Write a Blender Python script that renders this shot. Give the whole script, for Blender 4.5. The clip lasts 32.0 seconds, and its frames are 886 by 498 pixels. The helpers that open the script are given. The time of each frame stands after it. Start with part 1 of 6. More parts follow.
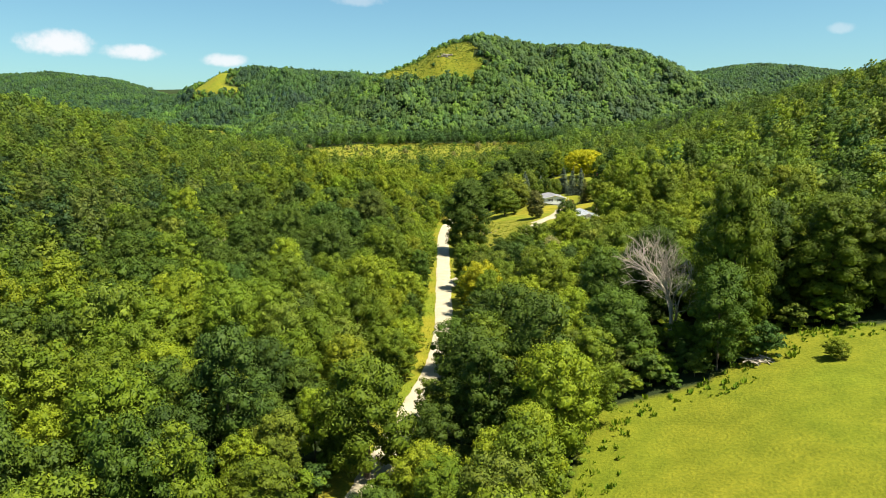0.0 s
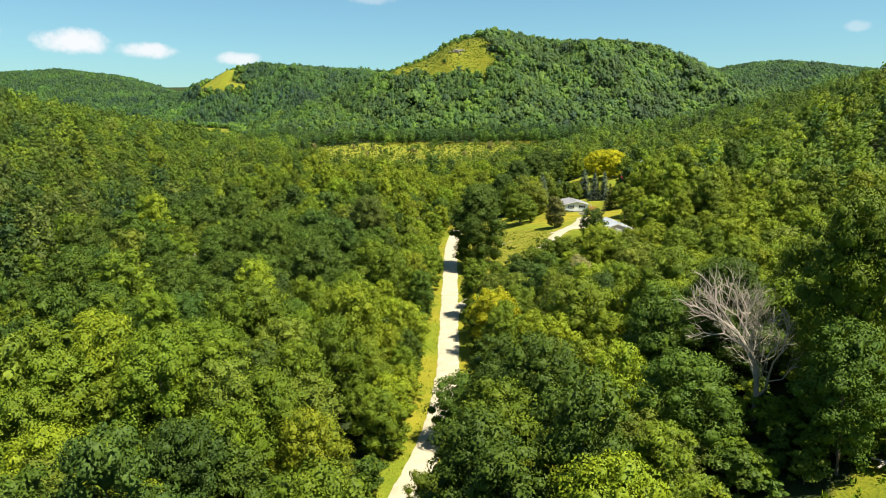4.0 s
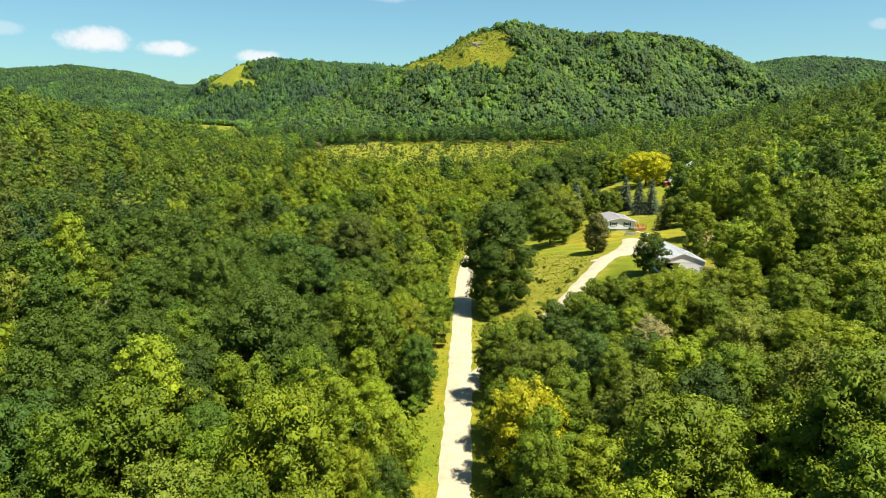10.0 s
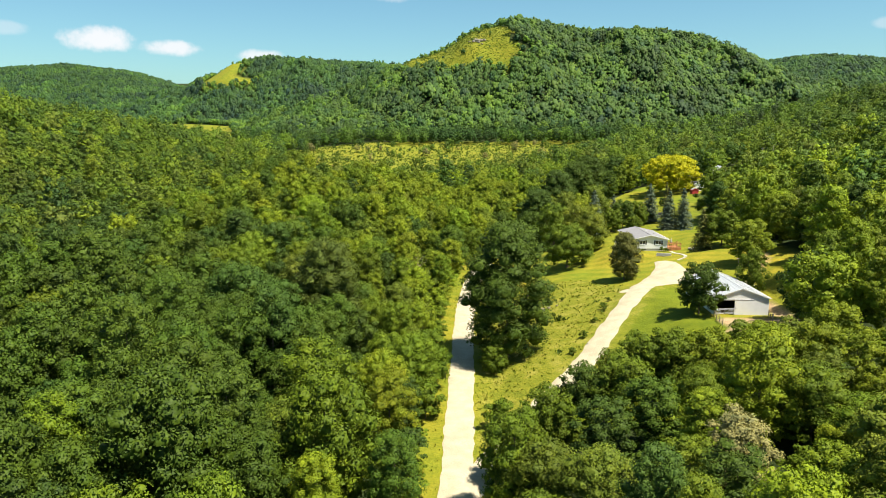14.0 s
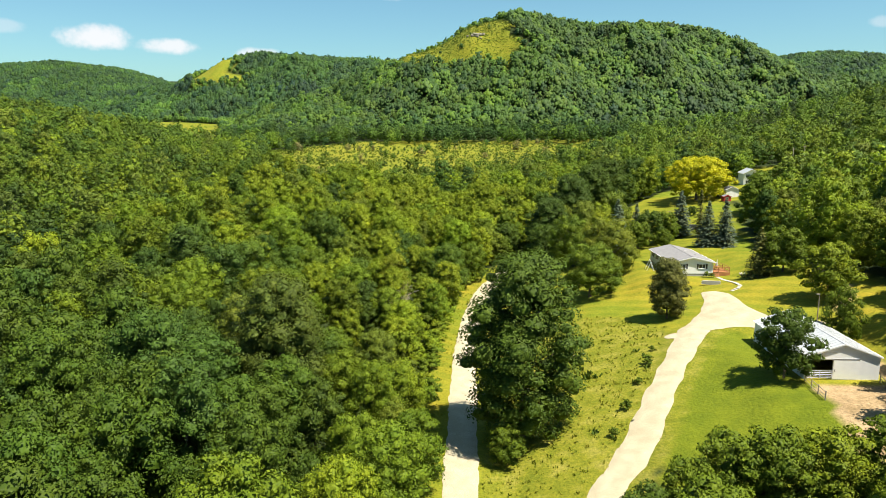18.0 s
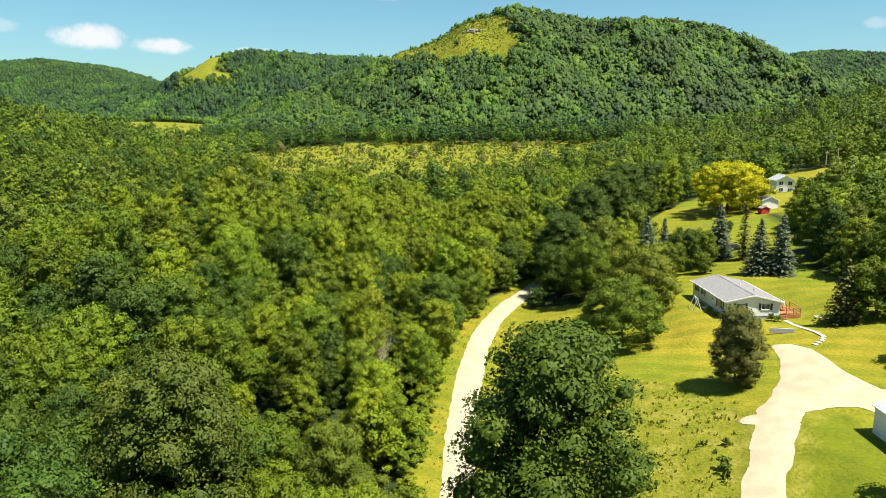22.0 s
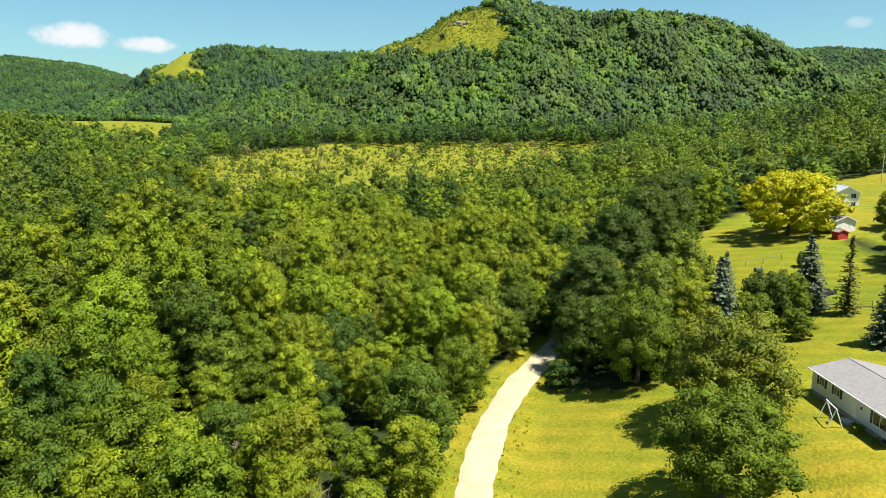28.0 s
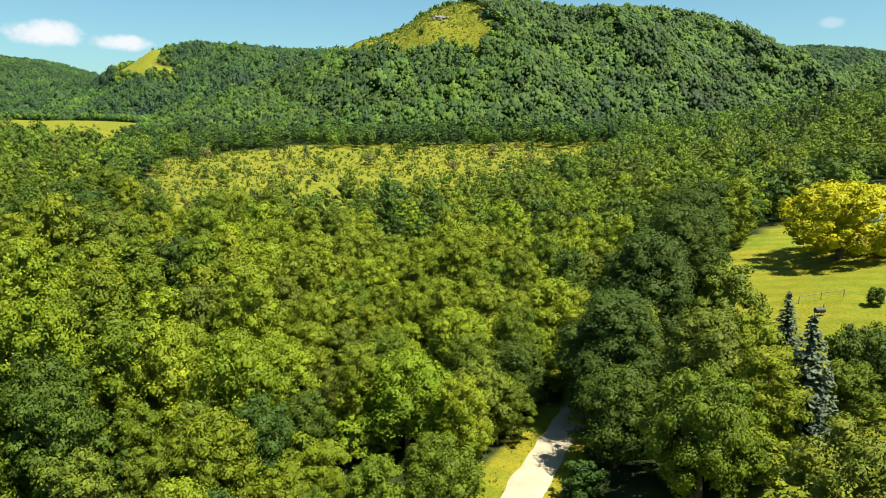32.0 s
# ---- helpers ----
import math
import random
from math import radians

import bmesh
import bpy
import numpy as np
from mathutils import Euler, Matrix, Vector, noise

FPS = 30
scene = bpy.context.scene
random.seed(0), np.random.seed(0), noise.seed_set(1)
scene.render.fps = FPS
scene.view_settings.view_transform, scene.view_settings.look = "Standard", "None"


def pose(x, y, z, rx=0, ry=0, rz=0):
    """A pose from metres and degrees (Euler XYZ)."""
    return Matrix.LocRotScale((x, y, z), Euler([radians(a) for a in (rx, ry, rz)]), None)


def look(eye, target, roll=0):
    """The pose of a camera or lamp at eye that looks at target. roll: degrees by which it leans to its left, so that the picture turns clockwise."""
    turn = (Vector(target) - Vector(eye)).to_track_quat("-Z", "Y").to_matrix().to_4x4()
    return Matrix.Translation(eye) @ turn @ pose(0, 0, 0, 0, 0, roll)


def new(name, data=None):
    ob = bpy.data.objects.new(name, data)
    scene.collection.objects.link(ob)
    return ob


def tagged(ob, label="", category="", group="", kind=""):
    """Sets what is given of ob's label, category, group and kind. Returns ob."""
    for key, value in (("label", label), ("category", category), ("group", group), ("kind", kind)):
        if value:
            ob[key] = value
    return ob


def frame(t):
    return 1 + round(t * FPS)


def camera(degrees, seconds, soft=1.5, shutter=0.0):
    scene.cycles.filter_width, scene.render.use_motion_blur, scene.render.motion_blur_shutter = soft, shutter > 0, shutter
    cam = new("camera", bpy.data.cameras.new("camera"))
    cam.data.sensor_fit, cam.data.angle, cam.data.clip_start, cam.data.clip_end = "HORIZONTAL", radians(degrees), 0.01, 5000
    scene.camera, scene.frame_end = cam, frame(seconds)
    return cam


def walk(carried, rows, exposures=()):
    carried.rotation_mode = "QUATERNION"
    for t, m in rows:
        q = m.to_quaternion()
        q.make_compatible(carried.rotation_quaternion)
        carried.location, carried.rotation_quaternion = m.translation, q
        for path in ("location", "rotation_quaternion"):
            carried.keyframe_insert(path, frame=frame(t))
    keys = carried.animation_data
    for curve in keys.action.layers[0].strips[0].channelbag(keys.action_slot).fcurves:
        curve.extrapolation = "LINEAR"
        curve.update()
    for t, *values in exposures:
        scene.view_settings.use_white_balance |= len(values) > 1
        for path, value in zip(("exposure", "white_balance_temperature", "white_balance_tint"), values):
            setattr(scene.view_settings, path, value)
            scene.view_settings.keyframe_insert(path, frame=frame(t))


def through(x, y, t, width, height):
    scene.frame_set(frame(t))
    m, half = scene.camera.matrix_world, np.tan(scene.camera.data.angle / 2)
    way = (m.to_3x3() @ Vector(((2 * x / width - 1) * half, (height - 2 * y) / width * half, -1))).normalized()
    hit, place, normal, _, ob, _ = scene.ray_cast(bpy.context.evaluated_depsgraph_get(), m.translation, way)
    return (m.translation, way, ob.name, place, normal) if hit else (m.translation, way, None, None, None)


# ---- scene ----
cam = camera(64.4, 32.0, soft=0.7)
METRES, EYE, TILT, LEAN, TURN = 260.0, 43.0, -9.7, 0.0, 0.0
ROWS = [
    (0.0, 0.0, 0.0, 0.0, 0.0, 0.0, -0.0),
    (0.5, 0.0009, 0.0138, 0.0024, 0.49, 0.0, -0.1),
    (1.0, 0.0018, 0.0275, 0.0049, 0.95, 0.0, -0.17),
    (1.5, 0.0027, 0.0414, 0.0072, 1.06, 0.0, -0.19),
    (2.0, 0.0033, 0.0556, 0.0096, 1.03, -0.0, -0.2),
    (2.5, 0.0038, 0.0699, 0.0119, 0.99, -0.01, -0.2),
    (3.0, 0.0043, 0.0846, 0.0143, 0.97, -0.04, -0.22),
    (3.5, 0.0046, 0.0994, 0.0166, 0.93, -0.08, -0.24),
    (5.5, 0.0061, 0.1606, 0.0264, 1.23, -0.27, -0.31),
    (6.0, 0.0063, 0.1765, 0.029, 1.36, -0.28, -0.34),
    (6.5, 0.0066, 0.1924, 0.0319, 1.37, -0.3, -0.36),
    (7.0, 0.0068, 0.2083, 0.0348, 1.45, -0.29, -0.39),
    (7.5, 0.0069, 0.2243, 0.0377, 1.72, -0.3, -0.45),
    (8.0, 0.0071, 0.2404, 0.0406, 1.85, -0.3, -0.49),
    (8.5, 0.0072, 0.2565, 0.0433, 1.86, -0.3, -0.5),
    (9.0, 0.0073, 0.2723, 0.0461, 2.13, -0.32, -0.55),
    (9.5, 0.0074, 0.288, 0.0487, 2.29, -0.31, -0.62),
    (10.0, 0.0075, 0.3038, 0.0513, 2.33, -0.3, -0.63),
    (10.5, 0.0076, 0.3194, 0.0539, 2.4, -0.31, -0.66),
    (11.0, 0.0076, 0.3351, 0.0566, 2.42, -0.33, -0.65),
    (11.5, 0.0076, 0.3509, 0.0592, 2.41, -0.33, -0.64),
    (12.0, 0.0075, 0.3668, 0.062, 2.39, -0.33, -0.65),
    (12.5, 0.0075, 0.3829, 0.0649, 2.41, -0.33, -0.65),
    (13.0, 0.0075, 0.3991, 0.0679, 2.54, -0.35, -0.67),
    (13.5, 0.0074, 0.4152, 0.0709, 2.53, -0.35, -0.67),
    (14.0, 0.0073, 0.4313, 0.0738, 2.52, -0.34, -0.65),
    (14.5, 0.0071, 0.4476, 0.0766, 2.5, -0.33, -0.65),
    (16.5, 0.0056, 0.5111, 0.0869, 2.4, -0.4, -0.64),
    (17.0, 0.0051, 0.5278, 0.0895, 2.37, -0.42, -0.63),
    (17.5, 0.0048, 0.5441, 0.0921, 2.37, -0.45, -0.62),
    (18.0, 0.0041, 0.5605, 0.0944, 2.34, -0.46, -0.63),
    (18.5, 0.0038, 0.5763, 0.0969, 2.34, -0.46, -0.63),
    (19.0, 0.0036, 0.5922, 0.0993, 2.33, -0.47, -0.6),
    (19.5, 0.0034, 0.6081, 0.1017, 2.3, -0.49, -0.61),
    (20.0, 0.0031, 0.624, 0.1042, 2.21, -0.48, -0.62),
    (20.5, 0.0028, 0.6397, 0.1068, 2.15, -0.5, -0.61),
    (21.0, 0.0027, 0.6553, 0.1097, 2.12, -0.49, -0.63),
    (21.5, 0.0028, 0.6708, 0.1126, 2.07, -0.46, -0.63),
    (22.0, 0.0025, 0.6867, 0.1152, 1.97, -0.44, -0.64),
    (22.5, 0.0023, 0.7022, 0.118, 1.8, -0.43, -0.61),
    (23.0, 0.0021, 0.7171, 0.1207, 1.62, -0.45, -0.57),
    (23.5, 0.0017, 0.7323, 0.1232, 1.5, -0.45, -0.53),
    (24.0, 0.0014, 0.7475, 0.1258, 1.44, -0.42, -0.51),
    (24.5, 0.001, 0.7626, 0.128, 1.41, -0.4, -0.49),
    (25.0, 0.0008, 0.7777, 0.1302, 1.38, -0.39, -0.49),
    (25.5, 0.0007, 0.793, 0.1325, 1.37, -0.41, -0.49),
    (27.5, 0.0002, 0.852, 0.1433, 1.11, -0.5, -0.44),
    (28.0, 0.0003, 0.8673, 0.1461, 0.94, -0.5, -0.4),
    (28.5, 0.0003, 0.8824, 0.1488, 0.76, -0.51, -0.35),
    (29.0, 0.0002, 0.8975, 0.1515, 0.54, -0.51, -0.33),
    (29.5, 0.0001, 0.9123, 0.1543, 0.33, -0.5, -0.3),
    (30.0, 0.0001, 0.927, 0.1571, 0.09, -0.51, -0.26),
    (30.5, 0.0001, 0.9418, 0.1597, -0.1, -0.54, -0.22),
    (31.0, 0.0002, 0.9565, 0.1624, -0.25, -0.56, -0.18),
    (31.5, 0.0005, 0.9712, 0.1651, -0.4, -0.57, -0.15),
    (32.0, 0.0007, 0.9856, 0.1676, -0.65, -0.57, -0.1),
]
walk(cam, [(t, pose(0, 0, EYE, TILT, LEAN, TURN) @ pose(METRES * x, METRES * y, METRES * z, 90 + pitch, roll, yaw)) for t, x, y, z, yaw, pitch, roll in ROWS])

# ---- world, sun, exposure ----
SUN_WAY = Vector((0.38, -0.20, 0.90)).normalized()          # towards the sun
SUN_UP, SUN_ROUND = math.asin(SUN_WAY.z), math.atan2(SUN_WAY.x, SUN_WAY.y)
scene.view_settings.exposure = 1.2


def make_world():
    world = bpy.data.worlds.new("summer_sky")
    scene.world = world
    world.use_nodes = True
    nt = world.node_tree
    nt.nodes.clear()
    L = nt.links.new
    sky = nt.nodes.new("ShaderNodeTexSky")
    sky.sky_type, sky.sun_disc = "NISHITA", False
    sky.sun_elevation, sky.sun_rotation = SUN_UP, SUN_ROUND
    sky.air_density, sky.dust_density, sky.ozone_density, sky.altitude = 1.0, 0.9, 1.8, 250
    coord = nt.nodes.new("ShaderNodeTexCoord")
    noise_a = nt.nodes.new("ShaderNodeTexNoise")
    noise_a.inputs["Scale"].default_value, noise_a.inputs["Detail"].default_value, noise_a.inputs["Roughness"].default_value = 38.0, 8.0, 0.62
    L(coord.outputs["Generated"], noise_a.inputs["Vector"])
    total = None
    # small fair-weather clouds: azimuth, elevation, half width, half height (degrees)
    for az, el, w, h, k in CLOUDS:
        a, e = radians(az), radians(el)
        mid = Vector((math.sin(a) * math.cos(e), math.cos(a) * math.cos(e), math.sin(e)))
        side = Vector((math.cos(a), -math.sin(a), 0))
        up = side.cross(mid)
        up = up if up.z > 0 else -up
        sq = []
        for axis, half in ((side, w), (up, h)):
            dot = nt.nodes.new("ShaderNodeVectorMath")
            dot.operation = "DOT_PRODUCT"
            dot.inputs[1].default_value = axis
            L(coord.outputs["Generated"], dot.inputs[0])
            off = nt.nodes.new("ShaderNodeMath")
            off.operation = "SUBTRACT"
            off.inputs[1].default_value = mid.dot(axis)
            L(dot.outputs["Value"], off.inputs[0])
            div = nt.nodes.new("ShaderNodeMath")
            div.operation = "DIVIDE"
            div.inputs[1].default_value = math.sin(radians(half))
            L(off.outputs[0], div.inputs[0])
            po = nt.nodes.new("ShaderNodeMath")
            po.operation = "MULTIPLY"
            L(div.outputs[0], po.inputs[0]), L(div.outputs[0], po.inputs[1])
            sq.append(po)
        add = nt.nodes.new("ShaderNodeMath")
        L(sq[0].outputs[0], add.inputs[0]), L(sq[1].outputs[0], add.inputs[1])
        ruf = nt.nodes.new("ShaderNodeMath")          # ragged edge
        ruf.operation = "MULTIPLY_ADD"
        ruf.inputs[1].default_value, ruf.inputs[2].default_value = 3.4, -1.7
        L(noise_a.outputs["Fac"], ruf.inputs[0])
        sm = nt.nodes.new("ShaderNodeMath")
        L(add.outputs[0], sm.inputs[0]), L(ruf.outputs[0], sm.inputs[1])
        mr = nt.nodes.new("ShaderNodeMapRange")
        mr.interpolation_type = "SMOOTHSTEP"
        for i, v in zip((1, 2, 3, 4), (0.0, 1.7, k, 0.0)):
            mr.inputs[i].default_value = v
        L(sm.outputs[0], mr.inputs[0])
        if total is None:
            total = mr
        else:
            mx = nt.nodes.new("ShaderNodeMath")
            mx.operation = "MAXIMUM"
            L(total.outputs[0], mx.inputs[0]), L(mr.outputs[0], mx.inputs[1])
            total = mx
    mix = nt.nodes.new("ShaderNodeMix")
    mix.data_type = "RGBA"
    mix.inputs[7].default_value = (CLOUD, CLOUD, CLOUD * 1.02, 1)
    hue = nt.nodes.new("ShaderNodeMix")
    hue.data_type, hue.blend_type = "RGBA", "MULTIPLY"
    hue.inputs[0].default_value, hue.inputs[7].default_value = 1.0, (0.79, 1.12, 1.10, 1)
    L(sky.outputs[0], hue.inputs[6])
    L(total.outputs[0], mix.inputs[0]), L(hue.outputs[2], mix.inputs[6])
    bg = nt.nodes.new("ShaderNodeBackground")
    bg.inputs["Strength"].default_value = SKY
    L(mix.outputs[2], bg.inputs["Color"])
    out = nt.nodes.new("ShaderNodeOutputWorld")
    L(bg.outputs[0], out.inputs[0])


SKY, CLOUD = 0.0545, 8.0
CLOUDS = [(-27.8, 5.9, 2.1, 0.75, 0.9), (-23.2, 5.45, 1.9, 0.5, 0.85), (-16.7, 5.1, 1.4, 0.45, 0.8),
          (-6.3, 9.7, 1.8, 0.4, 0.3), (28.7, 6.8, 0.8, 0.35, 0.3), (-33.5, 6.3, 1.2, 0.4, 0.3)]
make_world()
sun_data = bpy.data.lights.new("sun", "SUN")
sun_data.energy, sun_data.angle, sun_data.color = 5.0, radians(0.53), (1.0, 0.94, 0.80)
sun = new("sun", sun_data)
sun.matrix_world = look(SUN_WAY * 300, (0, 0, 0))


# ---- materials ----
def node_mat(name):
    mat = bpy.data.materials.new(name)
    mat.use_nodes = True
    nt = mat.node_tree
    nt.nodes.clear()
    out = nt.nodes.new("ShaderNodeOutputMaterial")
    bsdf = nt.nodes.new("ShaderNodeBsdfPrincipled")
    nt.links.new(bsdf.outputs[0], out.inputs[0])
    return mat, nt, bsdf, out


def tex_noise(nt, scale, detail=4.0, rough=0.55, coord="Object"):
    tc = nt.nodes.new("ShaderNodeTexCoord")
    nz = nt.nodes.new("ShaderNodeTexNoise")
    nz.inputs["Scale"].default_value, nz.inputs["Detail"].default_value, nz.inputs["Roughness"].default_value = scale, detail, rough
    nt.links.new(tc.outputs[coord], nz.inputs["Vector"])
    return nz.outputs["Fac"]


def ramp(nt, fac, stops):
    r = nt.nodes.new("ShaderNodeValToRGB")
    while len(r.color_ramp.elements) < len(stops):
        r.color_ramp.elements.new(0.5)
    for el, (p, c) in zip(r.color_ramp.elements, stops):
        el.position, el.color = p, (*c, 1)
    nt.links.new(fac, r.inputs[0])
    return r.outputs[0]


def mixed(nt, fac, a, b, blend="MIX"):
    m = nt.nodes.new("ShaderNodeMix")
    m.data_type, m.blend_type = "RGBA", blend
    for socket, v in ((m.inputs[0], fac), (m.inputs[6], a), (m.inputs[7], b)):
        if isinstance(v, (int, float)):
            socket.default_value = v
        elif isinstance(v, tuple):
            socket.default_value = (*v, 1)
        else:
            nt.links.new(v, socket)
    return m.outputs[2]


def bump(nt, bsdf, height_socket, strength=0.4, dist=0.05):
    b = nt.nodes.new("ShaderNodeBump")
    b.inputs["Strength"].default_value, b.inputs["Distance"].default_value = strength, dist
    nt.links.new(height_socket, b.inputs["Height"])
    nt.links.new(b.outputs[0], bsdf.inputs["Normal"])


def plain(name, colour, rough=0.6, metal=0.0, grain=3.0, spread=0.25, relief=0.15):
    """Paint, timber or metal with fine grain and broad wear."""
    mat, nt, bsdf, _ = node_mat(name)
    fine, broad = tex_noise(nt, grain * 6, 5), tex_noise(nt, grain * 0.35, 3)
    lo, hi = tuple(c * (1 - spread) for c in colour), tuple(min(1, c * (1 + spread)) for c in colour)
    base = ramp(nt, broad, [(0.3, lo), (0.7, hi)])
    base = mixed(nt, 0.35, base, ramp(nt, fine, [(0.35, lo), (0.65, hi)]))
    nt.links.new(base, bsdf.inputs["Base Color"])
    bsdf.inputs["Roughness"].default_value, bsdf.inputs["Metallic"].default_value = rough, metal
    bump(nt, bsdf, fine, relief, 0.01)
    return mat


def foliage(name, source, gloss=0.6, through=0.08, spread=1.0):
    """Leaves: colour from the tree (object colour or point colour), varied leaf by leaf."""
    mat, nt, bsdf, out = node_mat(name)
    if source == "object":
        base = nt.nodes.new("ShaderNodeObjectInfo").outputs["Color"]
    else:
        at = nt.nodes.new("ShaderNodeAttribute")
        at.attribute_name = "tint"
        base = mixed(nt, 1.0, at.outputs["Color"], nt.nodes.new("ShaderNodeObjectInfo").outputs["Color"], "MULTIPLY")
    isl = nt.nodes.new("ShaderNodeNewGeometry").outputs["Random Per Island"]
    vary = ramp(nt, isl, [(0.0, (1 - 0.42 * spread, 1 - 0.38 * spread, 1 - 0.38 * spread)), (0.55, (0.98, 0.98, 1.0)), (1.0, (1 + 0.42 * spread, 1 + 0.34 * spread, 1 + 0.1 * spread))])
    base = mixed(nt, 1.0, base, vary, "MULTIPLY")
    patch = ramp(nt, tex_noise(nt, 0.45, 2), [(0.35, (0.8, 0.85, 0.85)), (0.65, (1.18, 1.1, 0.95))])
    base = mixed(nt, 1.0, base, patch, "MULTIPLY")
    nt.links.new(base, bsdf.inputs["Base Color"])
    bsdf.inputs["Roughness"].default_value = gloss
    bsdf.inputs["Specular IOR Level"].default_value = 0.12
    tr = nt.nodes.new("ShaderNodeBsdfTranslucent")
    bright = mixed(nt, 1.0, base, (1.5, 1.45, 0.7), "MULTIPLY")
    nt.links.new(bright, tr.inputs["Color"])
    mx = nt.nodes.new("ShaderNodeMixShader")
    mx.inputs[0].default_value = through
    nt.links.new(bsdf.outputs[0], mx.inputs[1]), nt.links.new(tr.outputs[0], mx.inputs[2])
    nt.links.new(mx.outputs[0], out.inputs[0])
    return mat


LEAF = foliage("tree_leaves", "object", spread=0.6)
LEAF_STUFF = foliage("wood_leaves", "tint", spread=0.2)
NEEDLE = foliage("needles", "object", 0.55, 0.12)
BARK = plain("bark", (0.11, 0.085, 0.06), 0.9, grain=4, spread=0.4, relief=0.8)
DEADWOOD = plain("dead_wood", (0.33, 0.275, 0.215), 0.85, grain=4, spread=0.3, relief=0.6)


def ground_material():
    """Forest floor, mown lawn, rough meadow and trodden soil, laid out by the point attribute cover."""
    mat, nt, bsdf, _ = node_mat("ground")
    at = nt.nodes.new("ShaderNodeAttribute")
    at.attribute_name = "cover"
    sep = nt.nodes.new("ShaderNodeSeparateColor")
    nt.links.new(at.outputs["Color"], sep.inputs[0])
    fine, mid, broad = tex_noise(nt, 2.4, 6), tex_noise(nt, 0.33, 4), tex_noise(nt, 0.05, 3)
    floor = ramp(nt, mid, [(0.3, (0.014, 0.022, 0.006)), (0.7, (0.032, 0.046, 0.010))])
    lawn = ramp(nt, mid, [(0.3, (0.1568, 0.159, 0.00896)), (0.7, (0.2195, 0.1994, 0.01568))])
    lawn = mixed(nt, 1.0, lawn, ramp(nt, fine, [(0.3, (0.75, 0.8, 0.8)), (0.7, (1.2, 1.15, 1.1))]), "MULTIPLY")
    lawn = mixed(nt, 1.0, lawn, ramp(nt, broad, [(0.35, (0.72, 0.92, 0.8)), (0.65, (1.15, 1.05, 1.1))]), "MULTIPLY")
    meadow = ramp(nt, mid, [(0.25, (0.1003, 0.1208, 0.00798)), (0.5, (0.1596, 0.1619, 0.01254)), (0.75, (0.2451, 0.2189, 0.04332))])
    meadow = mixed(nt, 1.0, meadow, ramp(nt, fine, [(0.25, (0.6, 0.7, 0.6)), (0.75, (1.3, 1.2, 1.2))]), "MULTIPLY")
    soil = ramp(nt, mid, [(0.3, (0.25, 0.17, 0.085)), (0.7, (0.40, 0.28, 0.16))])
    soil = mixed(nt, 1.0, soil, ramp(nt, fine, [(0.3, (0.7, 0.72, 0.7)), (0.7, (1.2, 1.2, 1.2))]), "MULTIPLY")
    # mowing stripes
    tc, turn, wave = nt.nodes.new("ShaderNodeTexCoord"), nt.nodes.new("ShaderNodeMapping"), nt.nodes.new("ShaderNodeTexWave")
    turn.inputs["Rotation"].default_value = (0, 0, radians(-62))
    wave.inputs["Scale"].default_value, wave.inputs["Distortion"].default_value, wave.inputs["Detail"].default_value = 0.075, 3.0, 2.0
    wave.inputs["Detail Scale"].default_value = 0.4
    nt.links.new(tc.outputs["Object"], turn.inputs["Vector"]), nt.links.new(turn.outputs[0], wave.inputs["Vector"])
    place, span = nt.nodes.new("ShaderNodeSeparateXYZ"), nt.nodes.new("ShaderNodeMapRange")
    nt.links.new(tc.outputs["Object"], place.inputs[0]), nt.links.new(place.outputs["Y"], span.inputs[0])
    span.inputs[1].default_value, span.inputs[2].default_value, span.inputs[4].default_value = 235, 260, 0.8
    lawn = mixed(nt, span.outputs[0], lawn, mixed(nt, 1.0, lawn, ramp(nt, wave.outputs["Fac"], [(0.35, (0.86, 0.92, 0.9)), (0.65, (1.10, 1.05, 1.15))]), "MULTIPLY"))
    rich = ramp(nt, mid, [(0.3, (0.07788, 0.1062, 0.00413)), (0.7, (0.1204, 0.1451, 0.0059))])
    rich = mixed(nt, 1.0, rich, ramp(nt, fine, [(0.3, (0.85, 0.88, 0.9)), (0.7, (1.12, 1.1, 1.1))]), "MULTIPLY")
    lawn = mixed(nt, at.outputs["Alpha"], rich, lawn)
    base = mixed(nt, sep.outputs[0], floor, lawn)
    base = mixed(nt, sep.outputs[1], base, meadow)
    base = mixed(nt, sep.outputs[2], base, soil)
    nt.links.new(base, bsdf.inputs["Base Color"])
    bsdf.inputs["Roughness"].default_value = 0.95
    bsdf.inputs["Specular IOR Level"].default_value = 0.15
    bump(nt, bsdf, fine, 0.9, 0.25)
    return mat


def gravel_material():
    mat, nt, bsdf, _ = node_mat("limestone_gravel")
    fine, broad = tex_noise(nt, 9.0, 6), tex_noise(nt, 0.5, 4)
    base = ramp(nt, fine, [(0.3, (0.29, 0.248, 0.168)), (0.7, (0.46, 0.402, 0.288))])
    base = mixed(nt, 1.0, base, ramp(nt, broad, [(0.35, (0.86, 0.85, 0.80)), (0.65, (1.05, 1.04, 1.02))]), "MULTIPLY")
    nt.links.new(base, bsdf.inputs["Base Color"])
    bsdf.inputs["Roughness"].default_value = 0.95
    bump(nt, bsdf, fine, 0.6, 0.03)
    return mat


